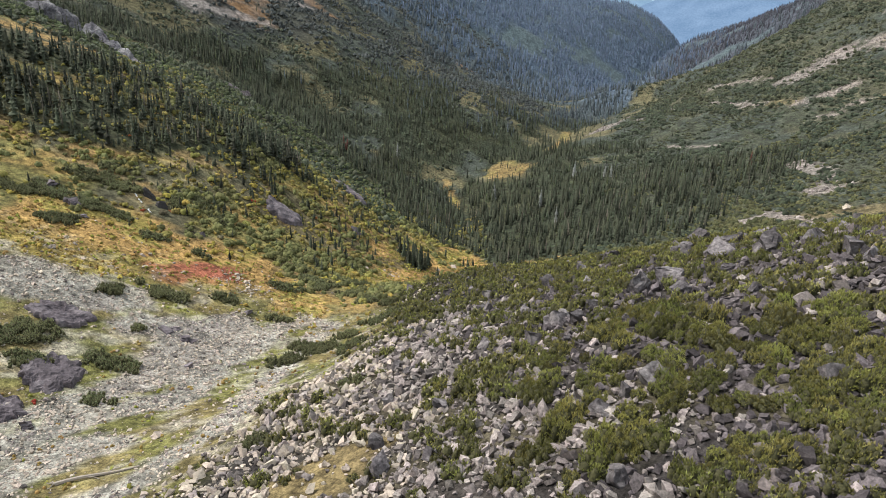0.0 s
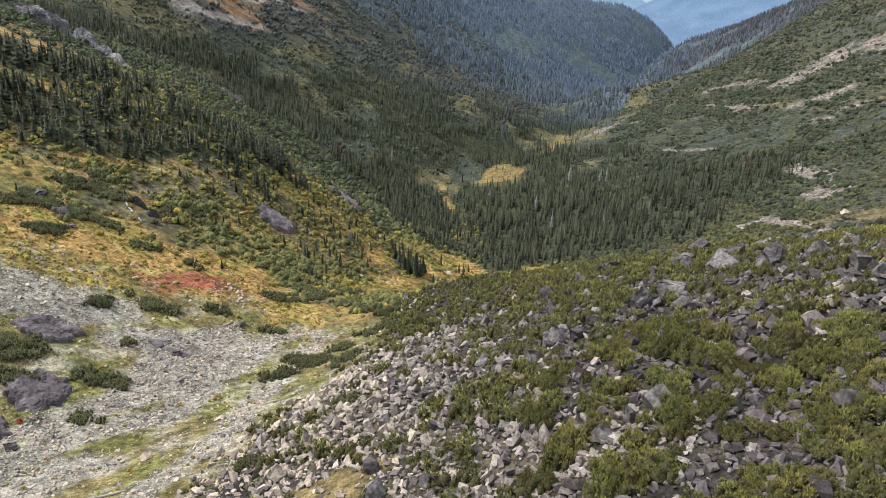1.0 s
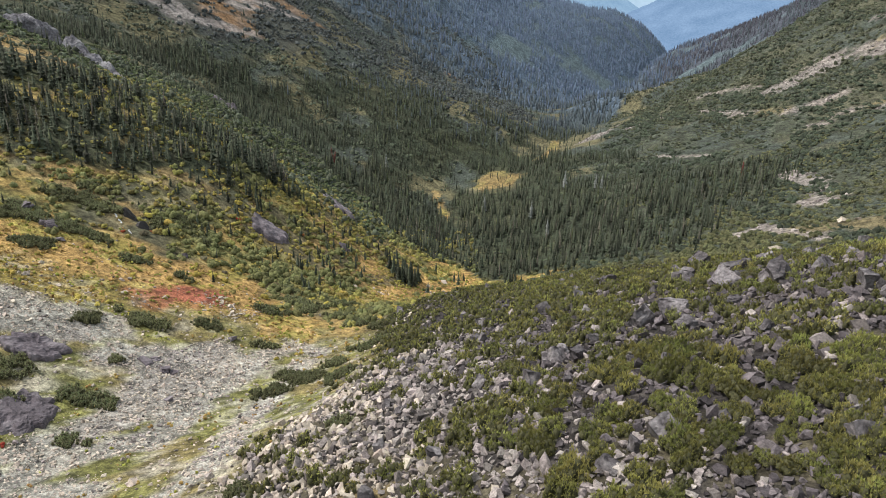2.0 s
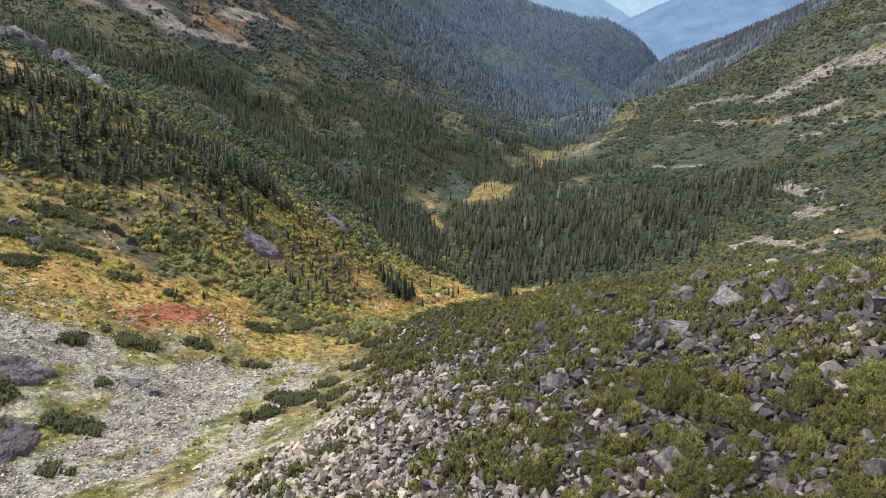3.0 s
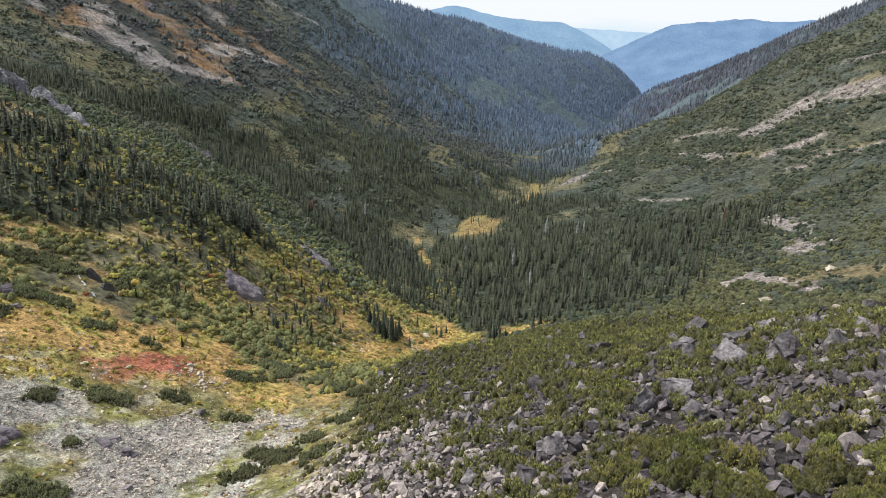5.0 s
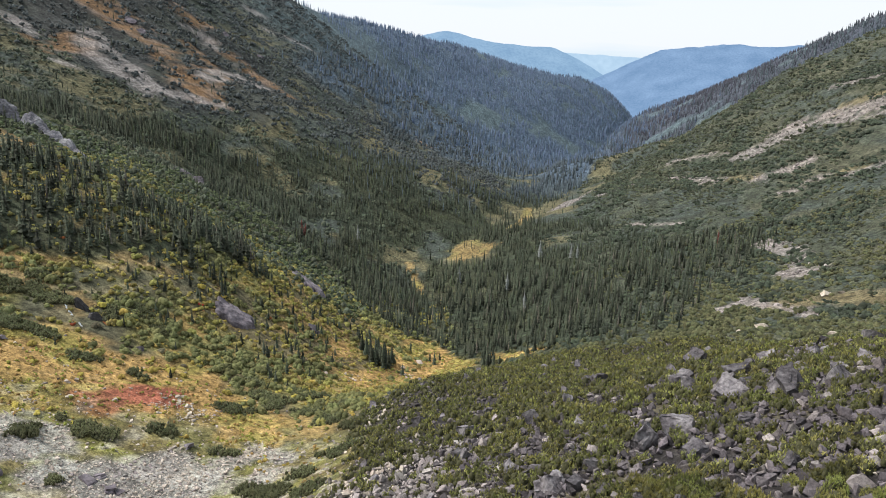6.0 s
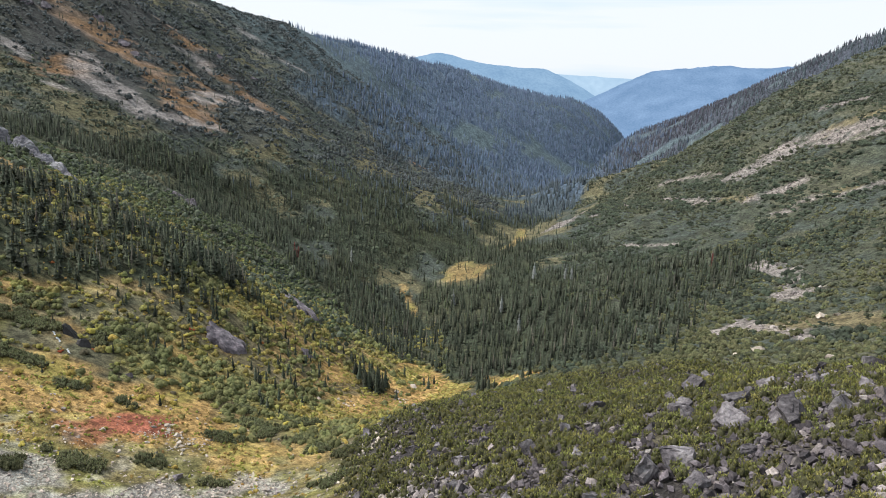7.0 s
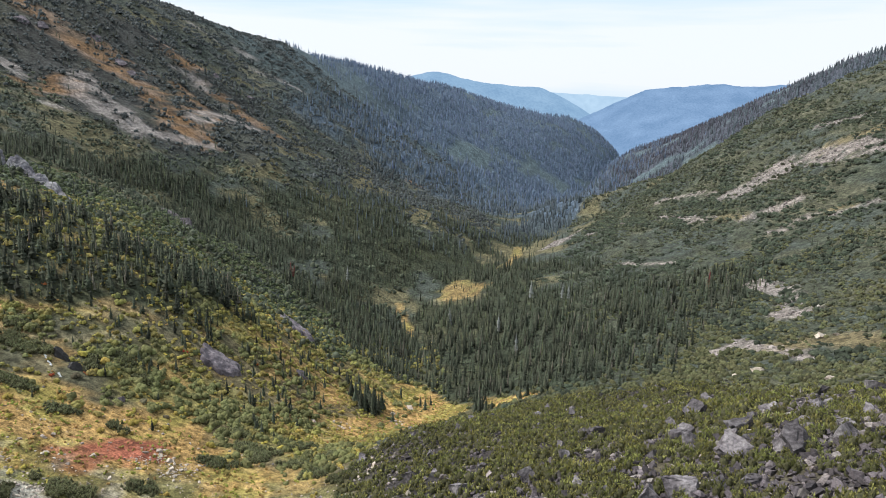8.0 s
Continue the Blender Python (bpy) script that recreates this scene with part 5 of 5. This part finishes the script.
def thicket(x, y, wide, label):
    n = max(4, int(wide * wide / 4.5))
    a, ph = rng.uniform(0, 6.28, n), rng.uniform(0, 6.28, 2)
    r = wide * 0.42 * np.sqrt(rng.random(n)) * (1 + 0.35 * np.sin(2 * a + ph[0]) + 0.25 * np.sin(3 * a + ph[1]))
    px, py = x + r * np.cos(a), y + r * 0.65 * np.sin(a)
    pz = height(px, py)
    size = rng.uniform(1.3, 2.2, n)
    base = new("pine_thicket")
    base.location = (x, y, ground_at(x, y))
    at = np.stack([px - x, py - y, pz - base.location.z], 1)
    turn = turns_for(n)
    for slot, (nm, m) in enumerate((("foliage", M_PINE_DARK), ("branchwork", M_TWIG_SHADE))):
        vs, ts, off = [], [], 0
        for k in range(n):
            v, t, s = PINES_MID[k % len(PINES_MID)]
            tk = t[s == slot]
            used, flat = np.unique(tk, return_inverse=True)
            w = v[used] * size[k]
            c, si = math.cos(turn[k]), math.sin(turn[k])
            vs.append(np.stack([w[:, 0] * c - w[:, 1] * si, w[:, 0] * si + w[:, 1] * c, w[:, 2]], 1) + at[k])
            ts.append(flat.reshape(tk.shape) + off)
            off += len(used)
        tagged(part(nm, mesh_of(nm, np.concatenate(vs), np.concatenate(ts), [m], piece=rng.random(off) * 0), base), kind="stuff")
    return tagged(base, label, "shrub", "pine thickets")


THICKETS = [(-82, 161, 8), (-72, 168, 12), (-59, 177, 8), (-87, 133, 14), (-92, 128, 12), (-70, 131, 11), (-29, 153, 13), (-34, 144, 8), (-19, 147, 9), (-65, 116, 6), (-14, 106, 5), (-71, 148, 4), (-27, 89, 6), (-83, 124, 8), (-42, 173, 7), (-87, 202, 8), (-117, 227, 16), (-107, 229, 12), (-117, 208, 17), (-105, 208, 14), (-109, 190, 12), (-125, 202, 14),
            (-74, 203, 6), (-39, 212, 17), (-47, 199, 10), (-29, 225, 12), (-47, 223, 9), (-22, 160, 9), (-14, 168, 10),
            (-109, 227, 9), (-113, 237, 10), (-91, 233, 8), (-84, 241, 10), (-77, 234, 8), (-27, 206, 9), (-20, 196, 8), (-12, 187, 9), (-17, 213, 8)]
for k, (x, y, w) in enumerate(THICKETS):
    thicket(x, y, w, "dark green dwarf pine thicket at the edge of the scree" if y < 180 else "dense dark green dwarf pine thicket on the slope")

# single firs
FIR_MESHES = [split_piece("fir", p, [M_FIR, M_BARK]) for p in FIRS]
RED_FIRS = [split_piece("dead_fir", p, [M_RUST, M_BARK]) for p in FIRS[:2]]
GREY_FIRS = [split_piece("bleached_fir", p, [M_DEAD, M_BARK]) for p in FIRS[2:4]]


def fir(x, y, tall, meshes, label, name="fir_tree"):
    crown, trunk = meshes
    ob = new(name)
    ob.matrix_basis = Matrix.LocRotScale((x, y, ground_at(x, y)), Euler((rng.normal(0, 0.02), rng.normal(0, 0.02), rng.uniform(0, 6.28))), (tall, tall, tall))
    part("crown", crown, ob)
    part("trunk", trunk, ob)
    return tagged(ob, label, "tree", "single firs")


lone = sown(rng, 4200, -150, 60, 200, 330, lambda x, y: (1 - spur(x, y)) * (1 - forest(x, y)) * (1 - blob(x, y, -63, 264, 11, 12, 0, 0.2, 5, 63)) * ramp(low_line(y) - 14 - x, 0, 10) * (0.02 + 0.4 * ramp(y + 0.35 * x, 190, 225) * ramp(fbm(x, y, 22, 501), 0.36, 0.5)))
for k, p in enumerate(lone[:190]):
    fir(p[0], p[1], rng.uniform(2.2, 4.6) if p[1] + 0.3 * p[0] < 225 else rng.uniform(3.0, 6.0), FIR_MESHES[k % 5], "small slender dark green fir in yellow grass")
for k in range(34):
    a, r = rng.uniform(0, 6.28), 8 * math.sqrt(rng.random())
    fir(-9 + r * math.cos(a) * 1.1, 304 + r * math.sin(a), rng.uniform(6.5, 11.0), FIR_MESHES[k % 5], "slender dark fir in a tight stand by the meadow")
for k, (x, y) in enumerate([(39, 296), (42, 299), (41, 303), (45, 301), (38, 302), (56, 296), (60, 300), (15, 322), (17, 318), (20, 325), (2, 296), (6, 330)]):
    fir(x, y, rng.uniform(5, 9), FIR_MESHES[k % 5], "dark fir standing in the yellow meadow")
fir(-66, 484, 11, RED_FIRS[0], "dead fir with rust-red needles in the forest")
fir(-64, 485, 9, RED_FIRS[1], "dead fir with rust-red needles in the forest")
fir(181, 391, 10, RED_FIRS[1], "dead fir with rust-red needles at the forest's edge")
fir(179, 386, 7, RED_FIRS[0], "dead fir with rust-red needles at the forest's edge")
for k, (x, y) in enumerate([(66, 418), (113, 452), (116, 448), (-30, 520), (70, 380), (96, 470), (40, 455)]):
    fir(x, y, rng.uniform(9, 13), GREY_FIRS[k % 2], "bleached grey dead fir in dark forest")

# red and orange autumn shrubs
M_RED_LEAF = material("red_leaves", (0.30, 0.06, 0.03), grain=0.5, contrast=0.4, bump=0, vary=0.3, thin=0.3)
M_ORANGE_LEAF = material("orange_leaves", (0.30, 0.12, 0.04), grain=0.5, contrast=0.4, bump=0, vary=0.3, thin=0.3)
AUTUMN = [[mesh_of("autumn_shrub", v, t, [m]) for v, t, s in SHRUBS[:3]] for m in (M_RED_LEAF, M_ORANGE_LEAF)]
for k, (x, y, size, red) in enumerate([(-72, 262, 1.6, 0), (-70, 258, 1.3, 1), (-52, 284, 1.5, 1), (-48, 281, 1.2, 1), (-45, 290, 1.0, 0), (-90, 226, 1.5, 1), (-97, 219, 1.2, 0), (-20, 236, 1.0, 0), (-16, 232, 0.9, 1), (-75, 112, 0.9, 0), (40, 302, 1.0, 1), (52, 303, 1.0, 1), (-118, 262, 1.4, 1), (62, 96, 0.7, 1), (84, 172, 1.0, 0), (-33, 300, 1.1, 1)]):
    ob = new("autumn_shrub", AUTUMN[1 if red else 0][k % 3])
    ob.matrix_basis = Matrix.LocRotScale((x, y, ground_at(x, y)), Euler((0, 0, k * 1.3)), (size, size, size))
    tagged(ob, "small orange-leaved shrub on the slope" if red else "small bright red shrub on the slope", "shrub", "autumn shrubs")

# golden and grey-brown bushes that stand out of the meadow
M_DRY_LEAF = material("grey_brown_leaves", (0.115, 0.10, 0.062), grain=0.5, contrast=1.0, bump=0.8, vary=0.3)
LONE_BUSHES = [[mesh_of("meadow_bush", v, t, [m]) for v, t, s in SHRUBS[3:6]] for m in (M_GOLD, M_SHRUB, M_DRY_LEAF)]
BUSH_LABELS = ("golden-yellow low bush in the autumn meadow", "fresh green low bush in the autumn meadow", "grey-brown leafless bush in the autumn meadow")
for k, (x, y, size, tone_no) in enumerate([(-71, 207, 2.0, 0), (-68, 212, 2.4, 0), (-64, 212, 1.8, 0), (-76, 198, 1.5, 0), (-68, 277, 2.4, 0), (-75, 273, 2.8, 0), (-90, 208, 1.8, 0), (-95, 191, 1.6, 0), (-95, 234, 2.4, 0), (-89, 235, 2.2, 0), (-86, 207, 3.0, 1), (-80, 206, 2.2, 1), (-70, 241, 2.6, 1),
                                           (-74, 223, 1.9, 2), (-66, 219, 1.5, 2), (-92, 222, 2.0, 2), (-60, 205, 1.8, 1), (-51, 209, 2.2, 0), (-99, 199, 1.8, 0), (-84, 192, 1.3, 0)]):
    ob = new("meadow_bush", LONE_BUSHES[tone_no][k % 3])
    ob.matrix_basis = Matrix.LocRotScale((x, y, ground_at(x, y)), Euler((0, 0, k * 2.1)), (size, size, size * 0.9))
    tagged(ob, BUSH_LABELS[tone_no], "shrub", "meadow bushes")

# a weathered log in the stream bed
log = new("fallen_log")
log.matrix_basis = Matrix.LocRotScale((-50, 86, ground_at(-50, 86) + 0.25), Euler((0, 0.03, radians(24))), None)
M_LOG = material("weathered_wood", (0.33, 0.29, 0.25), grain=0.25, contrast=0.6, bump=0.4)
for nm, x0, x1, y0, y1, r0, r1 in (("trunk", -6.0, 5.5, 0.0, 0.4, 0.34, 0.14), ("branch", 1.0, 4.2, 0.1, 1.7, 0.12, 0.05), ("branch", -1.5, 0.8, 0.0, -1.3, 0.10, 0.04), ("root", -6.0, -7.2, 0.0, 0.8, 0.22, 0.06), ("root", -6.0, -7.0, 0.0, -0.7, 0.20, 0.06)):
    bm = bmesh.new()
    rings = []
    for i in range(8):
        f = i / 7
        c = Vector((x0 + (x1 - x0) * f, y0 + (y1 - y0) * f + 0.15 * math.sin(f * 5), 0.1 * math.sin(f * 7)))
        r = r0 + (r1 - r0) * f
        rings.append([bm.verts.new(c + Vector((0, r * math.cos(j * 1.047), r * math.sin(j * 1.047)))) for j in range(6)])
    for a, b in zip(rings, rings[1:]):
        for j in range(6):
            bm.faces.new([a[j], a[(j + 1) % 6], b[(j + 1) % 6], b[j]])
    bm.faces.new(rings[0][::-1]), bm.faces.new(rings[-1])
    part(nm, solid(nm, bm, M_LOG), log)
tagged(log, "bleached fallen log with roots in the dry stream bed", "log")
